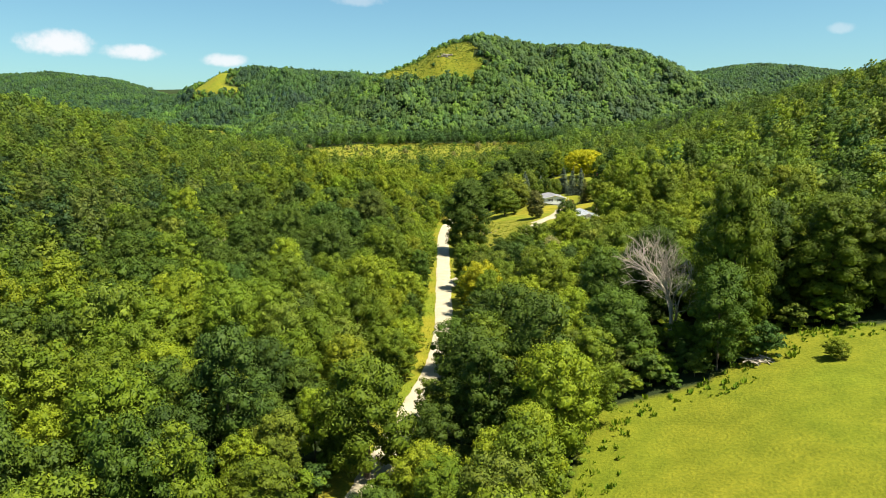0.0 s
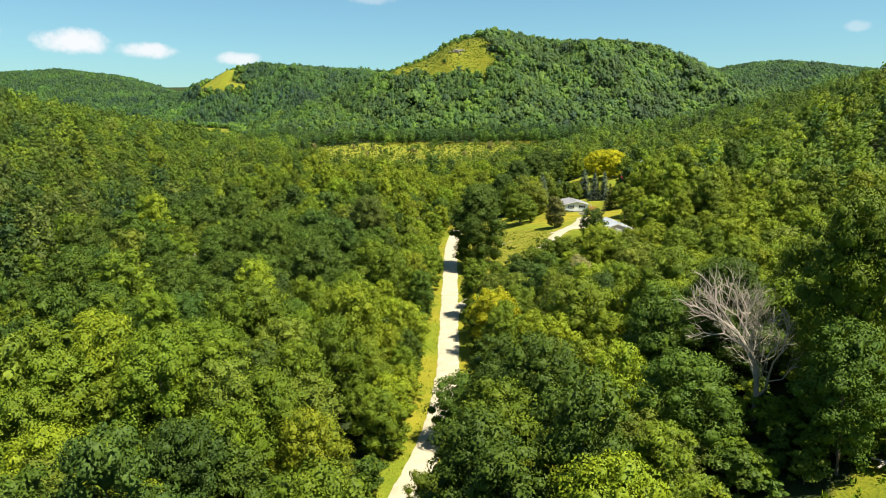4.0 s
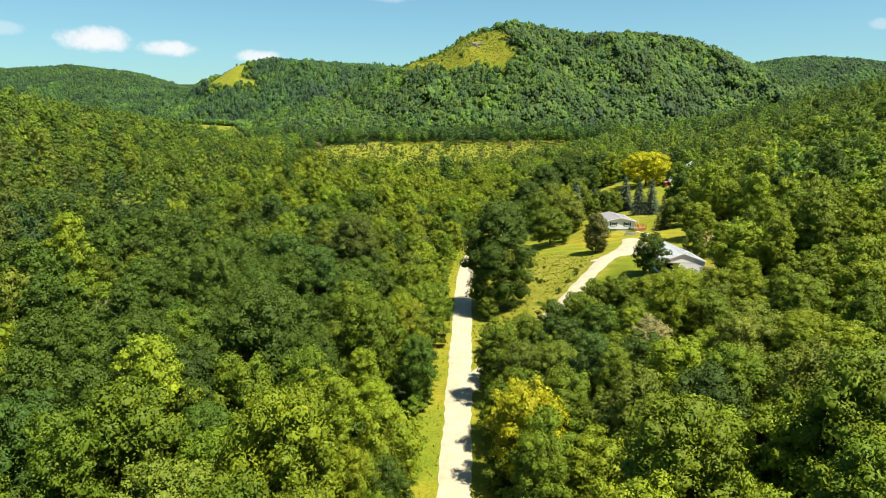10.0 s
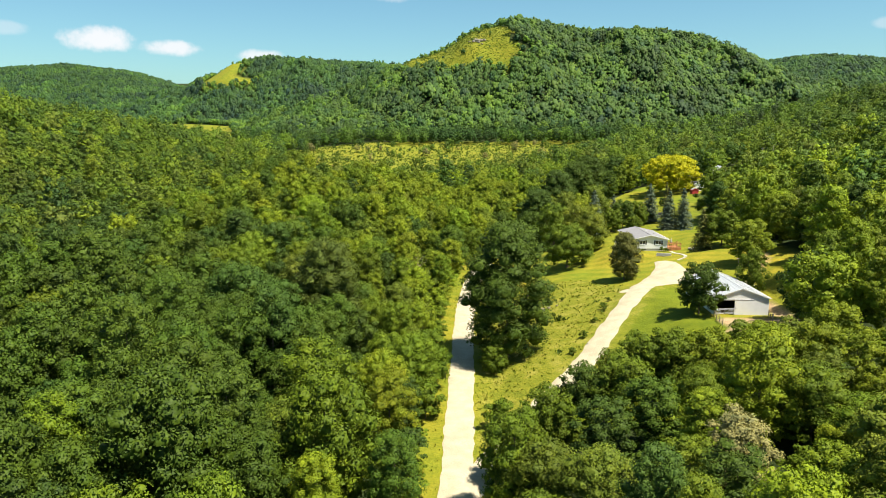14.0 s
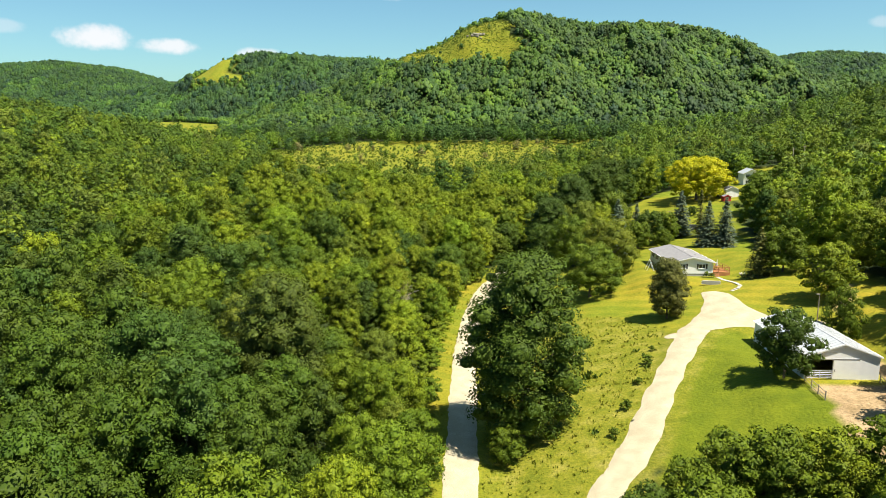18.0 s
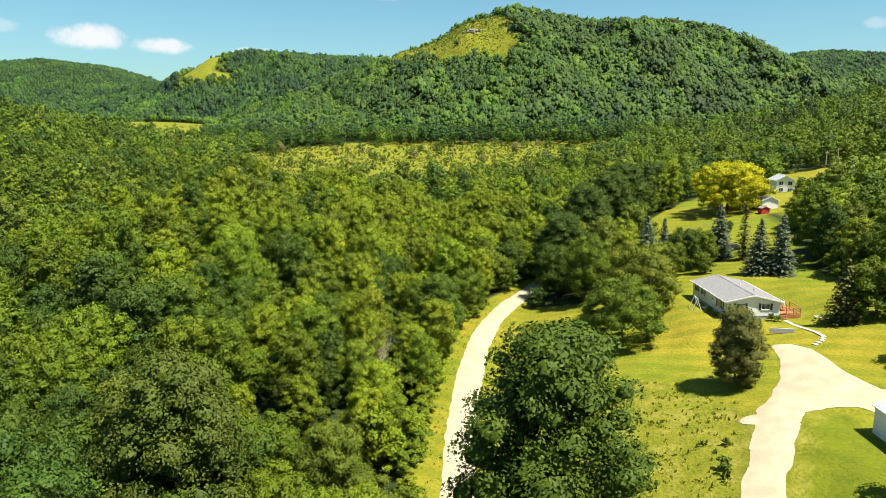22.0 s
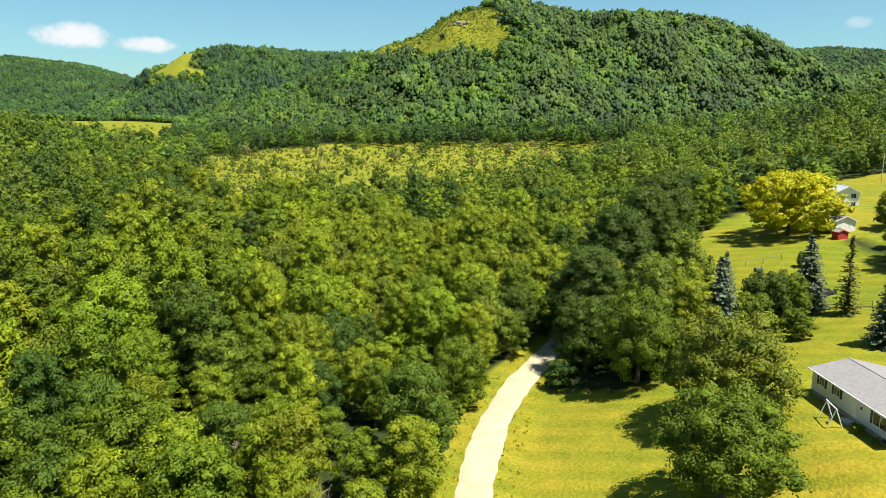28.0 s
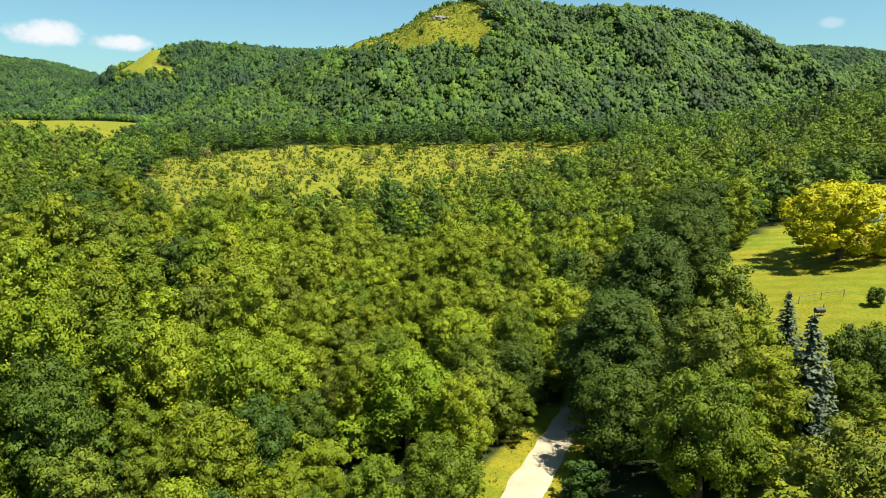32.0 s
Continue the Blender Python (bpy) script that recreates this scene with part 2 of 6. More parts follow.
GROUND, GRAVEL = ground_material(), gravel_material()
WHITE = plain("white_siding", (0.74, 0.74, 0.73), 0.55, spread=0.05, relief=0.1)
ROOF_GREY = plain("grey_shingle", (0.185, 0.178, 0.182), 0.9, grain=6, spread=0.22, relief=0.5)
METAL_ROOF = plain("pale_metal_roof", (0.44, 0.455, 0.47), 0.4, 0.15, spread=0.08)
DARK = plain("dark_shutter", (0.025, 0.025, 0.03), 0.6)
VOID = plain("dark_interior", (0.02, 0.018, 0.016), 0.9)
BLOCK = plain("foundation_block", (0.36, 0.345, 0.32), 0.9, spread=0.15)
DECK = plain("red_cedar_deck", (0.34, 0.14, 0.05), 0.75, grain=5, spread=0.3)
POST = plain("weathered_post", (0.24, 0.20, 0.16), 0.9, grain=5, spread=0.3)
STEEL = plain("galvanised_steel", (0.45, 0.46, 0.47), 0.45, 0.8, spread=0.15)
CONCRETE = plain("concrete", (0.40, 0.37, 0.31), 0.9, spread=0.15)
RED = plain("barn_red", (0.40, 0.035, 0.03), 0.7, spread=0.2)
ROCK = plain("sandstone", (0.19, 0.17, 0.13), 0.95, grain=0.6, spread=0.4, relief=1.0)


def glass_material():
    mat, nt, bsdf, _ = node_mat("window_glass")
    bsdf.inputs["Base Color"].default_value = (0.03, 0.035, 0.04, 1)
    bsdf.inputs["Roughness"].default_value = 0.06
    bsdf.inputs["Specular IOR Level"].default_value = 0.6
    return mat


GLASS = glass_material()


# ---- building helpers ----
def part(name, bm, material, parent=None, label=""):
    me = bpy.data.meshes.new(name)
    bm.to_mesh(me)
    bm.free()
    me.materials.append(material)
    ob = new(name, me)
    ob.parent = parent
    return tagged(ob, label)


def empty(name, x, y, z, yaw=0.0):
    ob = new(name)
    ob.empty_display_size = 0.5
    ob.matrix_basis = pose(x, y, z, 0, 0, yaw)
    return ob


def box(bm, x0, x1, y0, y1, z0, z1, bevel=0.0):
    m = Matrix.LocRotScale(((x0 + x1) / 2, (y0 + y1) / 2, (z0 + z1) / 2), None, (abs(x1 - x0), abs(y1 - y0), abs(z1 - z0)))
    got = bmesh.ops.create_cube(bm, size=1, matrix=m)["verts"]
    if bevel:
        edges = list({e for v in got for e in v.link_edges})
        bmesh.ops.bevel(bm, geom=edges, offset=bevel, segments=1, affect="EDGES")
    return bm


def boxed(*args, **kw):
    return box(bmesh.new(), *args, **kw)


def rod(bm, a, b, r0, r1=None, sides=6):
    a, b = Vector(a), Vector(b)
    r1 = r0 if r1 is None else r1
    way = b - a
    m = Matrix.Translation((a + b) / 2) @ way.to_track_quat("Z", "Y").to_matrix().to_4x4()
    bmesh.ops.create_cone(bm, cap_ends=True, segments=sides, radius1=r0, radius2=r1, depth=way.length, matrix=m)
    return bm


def tube(bm, pts, radii, sides=6):
    """One bent, tapered limb."""
    rings = []
    pts = [Vector(q) for q in pts]
    for i, (c, r) in enumerate(zip(pts, radii)):
        way = (pts[min(i + 1, len(pts) - 1)] - pts[max(i - 1, 0)]).normalized()
        q = way.to_track_quat("Z", "Y")
        rings.append([bm.verts.new(c + q @ Vector((math.cos(k * 2 * math.pi / sides) * r, math.sin(k * 2 * math.pi / sides) * r, 0))) for k in range(sides)])
    for a, b in zip(rings, rings[1:]):
        for k in range(sides):
            bm.faces.new((a[k], a[(k + 1) % sides], b[(k + 1) % sides], b[k]))
    bm.faces.new(rings[0][::-1]), bm.faces.new(rings[-1])
    return bm


def array_mesh(name, verts, faces, material, tint=None, smooth=False, normals=None):
    """A mesh from arrays; faces is an (n, 3) or (n, 4) array."""
    me = bpy.data.meshes.new(name)
    verts = np.ascontiguousarray(verts, np.float32)
    faces = np.ascontiguousarray(faces, np.int32)
    n, k = faces.shape
    me.vertices.add(len(verts))
    me.vertices.foreach_set("co", verts.ravel())
    me.loops.add(n * k)
    me.loops.foreach_set("vertex_index", faces.ravel())
    me.polygons.add(n)
    me.polygons.foreach_set("loop_start", np.arange(0, n * k, k, dtype=np.int32))
    if smooth:
        me.polygons.foreach_set("use_smooth", np.ones(n, bool))
    if tint is not None:
        at = me.attributes.new("tint", "FLOAT_COLOR", "POINT")
        col = np.ones((len(verts), 4), np.float32)
        col[:, :3] = tint
        at.data.foreach_set("color", col.ravel())
    if normals is not None:                       # soft shading of leaves by the shape of their bough
        at = me.attributes.new("custom_normal", "FLOAT_VECTOR", "POINT")
        at.data.foreach_set("vector", np.ascontiguousarray(normals, np.float32).ravel())
    me.update()
    me.materials.append(material)
    return me


# ---- the lie of the land ----
def _smooth(a, lo, hi):
    s = np.clip((a - lo) / (hi - lo), 0.0, 1.0)
    return s * s * (3 - 2 * s)


def _ridge(x, y, xs, crest, y_foot, y_top, foot, back):
    """A hill whose crest line runs across, with a rounded front slope."""
    c = np.interp(x, xs, crest)
    top = y_top + 0 * x
    s = np.sin(np.clip((y - y_foot) / (top - y_foot), 0, 1) * math.pi / 2) ** 1.35
    b = 1 - 0.6 * _smooth(y, y_top + 40, y_top + back)
    return np.where(y > y_foot, foot + (c - foot) * s * b, -1e3)


def _over(a, b, k=6.0):
    """The higher of two lands, with a rounded join."""
    m = np.clip(0.5 + 0.5 * (b - a) / k, 0, 1)
    return a + (b - a) * m + k * m * (1 - m) * 0.5


def _waves(x, y):
    """Gentle uneven ground."""
    return (0.55 * np.sin(x * 0.047 + 1.3) * np.cos(y * 0.039 + 0.4) + 0.3 * np.sin(x * 0.11 + y * 0.083 + 2.0)
            + 0.18 * np.sin(x * 0.21 - y * 0.17))


def road_shift(y):
    """How far the road's middle lies to the side of the valley's line."""
    return np.interp(y, (60, 90, 110, 127, 150, 262, 280, 294, 302, 308, 317, 325, 331, 335, 340, 350, 370, 400, 460, 620),
                     (-13, -8, -4.2, -1.2, 0.2, 0.0, 0.6, 1.8, 2.7, 3.7, 5.6, 8.2, 10.4, 12.4, 14.6, 20, 30, 40, 55, 70))


def height(x, y):
    x, y = np.asarray(x, float), np.asarray(y, float)
    base = np.interp(y, (-400, 0, 146, 240, 342, 450, 600, 700, 760, 1100, 5000), (-6, -2, -1.0, 1.2, 4.0, 9, 17, 25, 28, 34, 40))
    right = np.interp(x - np.clip(road_shift(y), -4, 20), (6, 26, 45, 70, 95, 120, 150, 200, 260, 330, 450, 900), (0, 5.2, 9.0, 13, 17, 23, 34, 54, 80, 100, 110, 112))
    right = right * np.interp(y, (-400, 0, 60, 110, 200, 300, 380, 420, 470, 620, 760, 1000), (1.3, 1.35, 1.35, 1.3, 1.02, 1.0, 0.97, 0.8, 0.52, 0.26, 0.18, 0.0))
    left = np.interp(-x, (4, 12, 40, 75, 130, 165, 200, 250, 300, 400, 520, 900), (0, 0.2, 2.0, 4.5, 7, 12, 22, 34, 46, 66, 78, 84))
    left = left * np.interp(y, (-400, 470, 560, 640, 800, 1000), (1, 1, 0.72, 0.42, 0.22, 0.12))
    base = base - np.interp(x, (-420, -200, -100), (18, 15, 0)) * _smooth(y, 560, 760) * (1 - _smooth(y, 800, 1060))
    right = right + np.interp(x, (190, 260, 330, 370, 420, 600, 900), (0, 12, 29, 39, 48, 60, 64)) * np.interp(y, (330, 430, 560, 640, 720, 800, 930), (0, 0.5, 1, 0.95, 0.65, 0.4, 0))
    z = base + right + left + _waves(x, y) * _smooth(np.abs(x), 4, 40)
    z = _over(z, _ridge(x, y, (-420, -300, -205, -120, -70, -34, -3, 36, 67, 129, 214, 261, 316, 345, 420, 560, 900),
                   (16, 24, 56, 98, 121, 134, 154, 163, 161, 149, 149, 142, 122, 104, 76, 50, 36), 735 + 0 * x, 1020, 26, 420))
    z = _over(z, _ridge(x, y, (-720, -560, -470, -425, -390, -347, -274, -191, -98, 60, 300), (34, 70, 108, 128, 141, 147, 143, 137, 132, 128, 60), 1085 + 0 * x, 1340, 32, 420))
    z = _over(z, _ridge(x, y, (-2600, -1600, -1165, -1015, -868, -800, -700, -560, -300), (150, 165, 172, 180, 163, 146, 110, 60, 36), 1480 + 0 * x, 1900, 36, 500))
    z = _over(z, _ridge(x, y, (330, 470, 570, 671, 734, 804, 860, 1100, 2600), (36, 120, 162, 178, 183, 179, 172, 150, 130), 1250 + 0 * x, 1700, 36, 500))
    fold = np.sin(x * 0.052 + 0.012 * y + 0.7) + 0.7 * np.sin(x * 0.031 - 0.02 * y + 2.1) + 0.5 * np.sin(x * 0.11 + 0.03 * y) + 0.4 * np.sin(y * 0.07 + 0.02 * x)
    z = z + 5.0 * fold * (_smooth(y, 770, 860) * (1 - _smooth(y, 920, 975)) + _smooth(y, 1120, 1200) * (1 - _smooth(y, 1270, 1330)))
    z = z + 120 * _smooth(y, 2500, 3100) * np.interp(x, (-3000, -900, -500, 800, 3000), (1, 0.98, 0.94, 0.9, 1.0))
    return z


HX, HY, HZ, HYAW = 42.4, 292.4, 11.55, 2.1            # house: near left corner, floor of the lawn, turn
BX, BY, BZ, BYAW = 44.8, 237.6, 9.75, 0.4             # barn: near left corner
_plain_height = height


def height(x, y):
    """The land with the level pads of the house and the barn."""
    z = _plain_height(x, y)
    for px, py, pz, rx, ry in ((47.0, 300.0, HZ, 6.0, 9.0), (49.6, 245.0, BZ, 6.0, 10.0)):
        d = np.maximum(np.abs(np.asarray(x) - px) - rx, np.abs(np.asarray(y) - py) - ry)
        z = z + (pz - z) * (1 - _smooth(d, 0.0, 9.0))
    return z


def h(x, y):
    return float(height(x, y))


def inside(x, y, poly):
    x, y = np.asarray(x, float), np.asarray(y, float)
    got = np.zeros(np.broadcast(x, y).shape, bool)
    for (x0, y0), (x1, y1) in zip(poly, poly[1:] + poly[:1]):
        if y0 != y1:
            got ^= ((y0 > y) != (y1 > y)) & (x < (x1 - x0) * (y - y0) / (y1 - y0) + x0)
    return got


def to_line(x, y, line):
    """Distance to a line of points."""
    x, y = np.asarray(x, float), np.asarray(y, float)
    best = np.full(np.broadcast(x, y).shape, 1e9)
    for (x0, y0), (x1, y1) in zip(line, line[1:]):
        dx, dy = x1 - x0, y1 - y0
        s = np.clip(((x - x0) * dx + (y - y0) * dy) / (dx * dx + dy * dy), 0, 1)
        best = np.minimum(best, np.hypot(x - x0 - s * dx, y - y0 - s * dy))
    return best


DRIVE = [(1.2, 190), (4.3, 198.5), (8.6, 206.5), (13.6, 215), (21.2, 227.3), (23.7, 232.6), (26.8, 239.5), (30.8, 247.5), (34.2, 253.8), (36.2, 257.8), (38.6, 260.6), (42, 262.2), (47, 261.6), (57, 257.5)]
APRON = [(35.5, 260.5), (38.5, 264.2), (41, 268), (43.6, 273), (45.4, 280.5), (47.4, 280), (48.5, 277), (48.6, 268), (50, 262.5), (56, 259), (56, 256), (49, 257), (46.4, 259.8), (43, 261.0), (39.5, 259.8)]
LAWN = [(33, 262), (27, 273), (16, 279), (3, 283), (3, 298), (8, 318), (14, 328), (22, 322), (36, 320), (45, 332), (46, 348), (49, 364), (54, 396), (84, 398), (86, 374), (80, 356), (73, 335), (69, 322), (68.5, 300), (69, 289), (72, 276), (74, 263), (64, 248), (44, 257), (36, 256)]
MEADOW = [(3, 205), (14, 214), (24, 236), (31, 256), (34, 264), (27, 274), (16, 280), (3, 284), (2, 270), (2, 240)]
GREEN = [(30, 243), (35, 255), (40, 259), (44, 258), (44, 236), (50, 233), (46, 215), (38, 206), (25, 204), (19, 212), (25, 229)]
FARM = [(54, 395), (84, 398), (87, 372), (95, 372), (112, 392), (128, 418), (130, 440), (100, 446), (72, 420)]
BARN_YARD = [(43, 234), (57, 234), (64, 247), (72, 264), (43, 264)]
FIELD = [(12, 40), (13, 72), (21, 91), (36, 91), (44, 96), (50, 104), (64, 98), (90, 96), (140, 96), (140, 20), (12, 20)]
PADDOCK = [(45, 236), (44.3, 229), (41.8, 220), (43, 215), (48, 214.5), (54, 224), (57.5, 234), (58, 246), (55, 245), (55, 236)]
KNOLL = [(110, 402), (128, 404), (152, 412), (176, 440), (172, 482), (132, 482), (118, 450), (104, 424)]
PRAIRIE = [(-100, 470), (-70, 440), (-30, 470), (30, 520), (75, 590), (120, 680), (110, 742), (-40, 738), (-130, 690), (-150, 650), (-120, 560)]
CRAG = (3.0, 925.0)
WEST_MEADOW = [(-400, 800), (-300, 690), (-245, 640), (-175, 650), (-215, 760), (-255, 880), (-335, 1075), (-420, 1110), (-520, 1080), (-420, 900)]


def bald(x, y):
    """Goat prairies on the bluffs, where no wood grows."""
    z = _plain_height(x, y)
    wob = 9 * np.sin(x * 0.13) + 7 * np.sin(z * 0.21 + 1)
    a = (x > -95) & (x < 48 + wob * 0.7) & (y > 800) & (y < 1030) & (z > 101 + wob + np.maximum(0, x - 10) * 0.25) & (z < 170 - np.maximum(0, x - 18) * 0.9)
    b = ((x + 400 + 0.3 * (y - 1255) + wob * 0.8) / 34) ** 2 + ((y - 1262) / 62) ** 2 < 1
    c = (np.hypot(x - 287, (y - 985) * 0.5) < 14)
    return a | b | c


def grassy(x, y):
    """The old pasture below the big bluff: patches of grass between bushes."""
    n = np.sin(x * 0.055 + 0.8) + np.sin(y * 0.041 - x * 0.02) + 0.7 * np.sin(x * 0.13 + y * 0.09) + 0.5 * np.sin(x * 0.23 - y * 0.19 + 2)
    return inside(x, y, PRAIRIE) & (y < 712 + 18 * np.sin(x * 0.045 + 1) + 8 * np.sin(x * 0.14)) & (n + np.interp(y, (440, 500, 560, 735), (0.5, 1.2, 2.0, 3.0)) > 0)


def wild(x, y):
    """Unmown grass: old pasture and balds."""
    return ((inside(x, y, PRAIRIE) & (y > 500)) | grassy(x, y) | inside(x, y, WEST_MEADOW) | bald(x, y)) & (y > 400)


def cover(x, y):
    """Weights of lawn, meadow and bare soil; the rest is forest floor."""
    x, y = np.asarray(x, float), np.asarray(y, float)
    lawn = (inside(x, y, LAWN) | inside(x, y, BARN_YARD) | inside(x, y, FARM) | inside(x, y, GREEN) | inside(x, y, FIELD) | inside(x, y, KNOLL)).astype(float)
    off = x - road_shift(y)
    verge = (off > -6.2) & (off < 4.6) & (y > 40) & (y < 352)
    lawn = np.maximum(lawn, np.where(verge, 0.95, 0))
    far = wild(x, y)
    lawn, mead = np.maximum(lawn, far), np.maximum(inside(x, y, MEADOW).astype(float), 0.4 * far)
    mead = np.maximum(mead, 0.8 * (to_line(x, y, DRIVE) < 4.0))
    soil = inside(x, y, PADDOCK).astype(float)
    soil = np.maximum(soil, 0.75 * ((to_line(x, y, [(62, 262), (66, 268), (68, 280), (72, 292)]) < 1.0)))
    return lawn, mead * (1 - soil), soil


def open_ground(x, y):
    """Where no tree of the wood stands."""
    x, y = np.asarray(x, float), np.asarray(y, float)
    got = inside(x, y, LAWN) | inside(x, y, GREEN) | inside(x, y, FIELD) | inside(x, y, KNOLL) | inside(x, y, MEADOW) | inside(x, y, PADDOCK) | inside(x, y, WEST_MEADOW) | inside(x, y, BARN_YARD) | inside(x, y, FARM)
    got |= (np.abs(x - road_shift(y) + 0.3) < 5.2) & (y > 30) & (y < 352) & ((y > 132) | (x < road_shift(y) + 2.4))
    got |= (to_line(x, y, DRIVE) < np.where(y < 212, 2.4, 4.2))
    return got | bald(x, y)


def steps(*spans):
    out = [spans[0][0]]
    for a, b, n in spans:
        out += list(np.linspace(a, b, n + 1)[1:])
    return np.array(out)


def make_ground():
    xs = steps((-4500, -1200, 16), (-1200, -500, 28), (-500, -150, 24), (-150, -40, 20), (-40, -8, 16), (-8, 70, 62), (70, 150, 20), (150, 500, 22), (500, 1200, 24), (1200, 4500, 14))
    ys = steps((-700, 0, 14), (0, 60, 10), (60, 120, 40), (120, 200, 30), (200, 320, 96), (320, 420, 50), (420, 760, 44), (760, 1400, 64), (1400, 2000, 24), (2000, 4600, 22))
    X, Y = np.meshgrid(xs, ys)
    Z = height(X, Y)
    nx, ny = len(xs), len(ys)
    i = np.arange(nx * ny).reshape(ny, nx)
    faces = np.stack([i[:-1, :-1], i[:-1, 1:], i[1:, 1:], i[1:, :-1]], -1).reshape(-1, 4)
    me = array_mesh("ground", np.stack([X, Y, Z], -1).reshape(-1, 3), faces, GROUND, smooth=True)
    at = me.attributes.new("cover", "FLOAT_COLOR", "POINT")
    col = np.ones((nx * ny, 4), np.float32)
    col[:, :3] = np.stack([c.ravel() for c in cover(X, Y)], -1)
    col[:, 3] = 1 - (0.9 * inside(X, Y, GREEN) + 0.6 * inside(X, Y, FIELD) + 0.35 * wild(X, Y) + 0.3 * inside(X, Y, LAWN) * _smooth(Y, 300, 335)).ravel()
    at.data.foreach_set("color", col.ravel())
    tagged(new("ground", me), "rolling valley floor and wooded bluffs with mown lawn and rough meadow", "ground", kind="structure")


make_ground()


rng_edge = np.random.default_rng(3)


def make_road():
    ys = np.arange(60, 372, 0.8)
    mid = road_shift(ys)
    slope = np.gradient(mid, ys)
    across = np.linspace(-1, 1, 11)
    rows = []
    for y, x, s in zip(ys, mid, slope):
        half = 2.08 + 0.1 * math.sin(y * 0.31) + 0.08 * math.sin(y * 1.37) + rng_edge.uniform(-0.07, 0.07)
        n = math.hypot(1, s)
        for a in across:
            px, py = x + a * half / n, y - a * half * s / n
            rows.append((px, py, 0.17 - 0.12 * a ** 4))
    P = np.array(rows)
    P[:, 2] += height(P[:, 0], P[:, 1])
    k = len(across)
    i = np.arange(len(P)).reshape(-1, k)
    faces = np.stack([i[:-1, :-1], i[:-1, 1:], i[1:, 1:], i[1:, :-1]], -1).reshape(-1, 4)
    tagged(new("road", array_mesh("road", P, faces, GRAVEL, smooth=True)), "narrow pale limestone gravel road between grass verges", "road", kind="structure")


def edge_of(x, y):
    """Signed distance to the driveway's edge, negative on the gravel."""
    wob = 0.16 * np.sin(x * 0.9 + y * 0.5) + 0.09 * np.sin(y * 0.63 - x * 1.7 + 1) + 0.04 * np.sin(x * 2.3 + y * 1.1)
    strip = to_line(x, y, DRIVE) - np.interp(y, (176, 215, 228, 250, 258), (1.8, 1.95, 2.05, 2.0, 2.3))
    ring = to_line(x, y, APRON + APRON[:1])
    apron = np.where(inside(x, y, APRON), -ring, ring) - 0.4
    bay = np.hypot((x - 33.6) / 1.3, y - 258.8) - 1.2
    return np.minimum(np.minimum(strip, apron), bay) + wob


def make_drive():
    c = 0.4
    xs, ys = np.arange(0, 62, c), np.arange(174, 284, c)
    X, Y = np.meshgrid(xs, ys)
    Xc, Yc = X + c / 2, Y + c / 2
    jj, ii = np.nonzero((edge_of(Xc, Yc) < 0.1) & (Xc > road_shift(Yc) + 1.9))
    corner = np.stack([np.stack([jj + a, ii + b], -1) for a, b in ((0, 0), (0, 1), (1, 1), (1, 0))], 1)
    uniq, inv = np.unique(corner[..., 0] * 10000 + corner[..., 1], return_inverse=True)
    px, py = xs[0] + (uniq % 10000) * c, ys[0] + (uniq // 10000) * c
    for _ in range(3):                            # draw the outer corners onto the edge
        e, d = edge_of(px, py), 0.05
        gx, gy = (edge_of(px + d, py) - edge_of(px - d, py)) / (2 * d), (edge_of(px, py + d) - edge_of(px, py - d)) / (2 * d)
        n = np.maximum(np.hypot(gx, gy), 0.3)
        move = np.where(e > -0.16, np.clip(e, -0.2, 0.4), 0)
        px, py = px - move * gx / n, py - move * gy / n
    P = np.stack([px, py, height(px, py) + 0.05 + 0.11 * _smooth(-edge_of(px, py), 0.1, 1.0)], -1)
    tagged(new("driveway", array_mesh("driveway", P, inv.reshape(-1, 4), GRAVEL, smooth=True)), "pale gravel farm driveway curving up to the house", "driveway", kind="structure")


make_road()
make_drive()


# ---- trees ----
rng = np.random.default_rng(7)
TINTS = {"mid": (0.080, 0.117, 0.007), "lime": (0.127, 0.165, 0.008), "dark": (0.047, 0.078, 0.008), "blue": (0.037, 0.068, 0.010),
         "olive": (0.092, 0.121, 0.012), "gold": (0.34, 0.335, 0.006), "tan": (0.221, 0.207, 0.081), "deep": (0.044, 0.075, 0.010),
         "cedar": (0.102, 0.108, 0.026), "spruce": (0.090, 0.122, 0.082)}
WOOD_MIX = (("mid", 0.42), ("lime", 0.20), ("dark", 0.21), ("blue", 0.07), ("olive", 0.10))


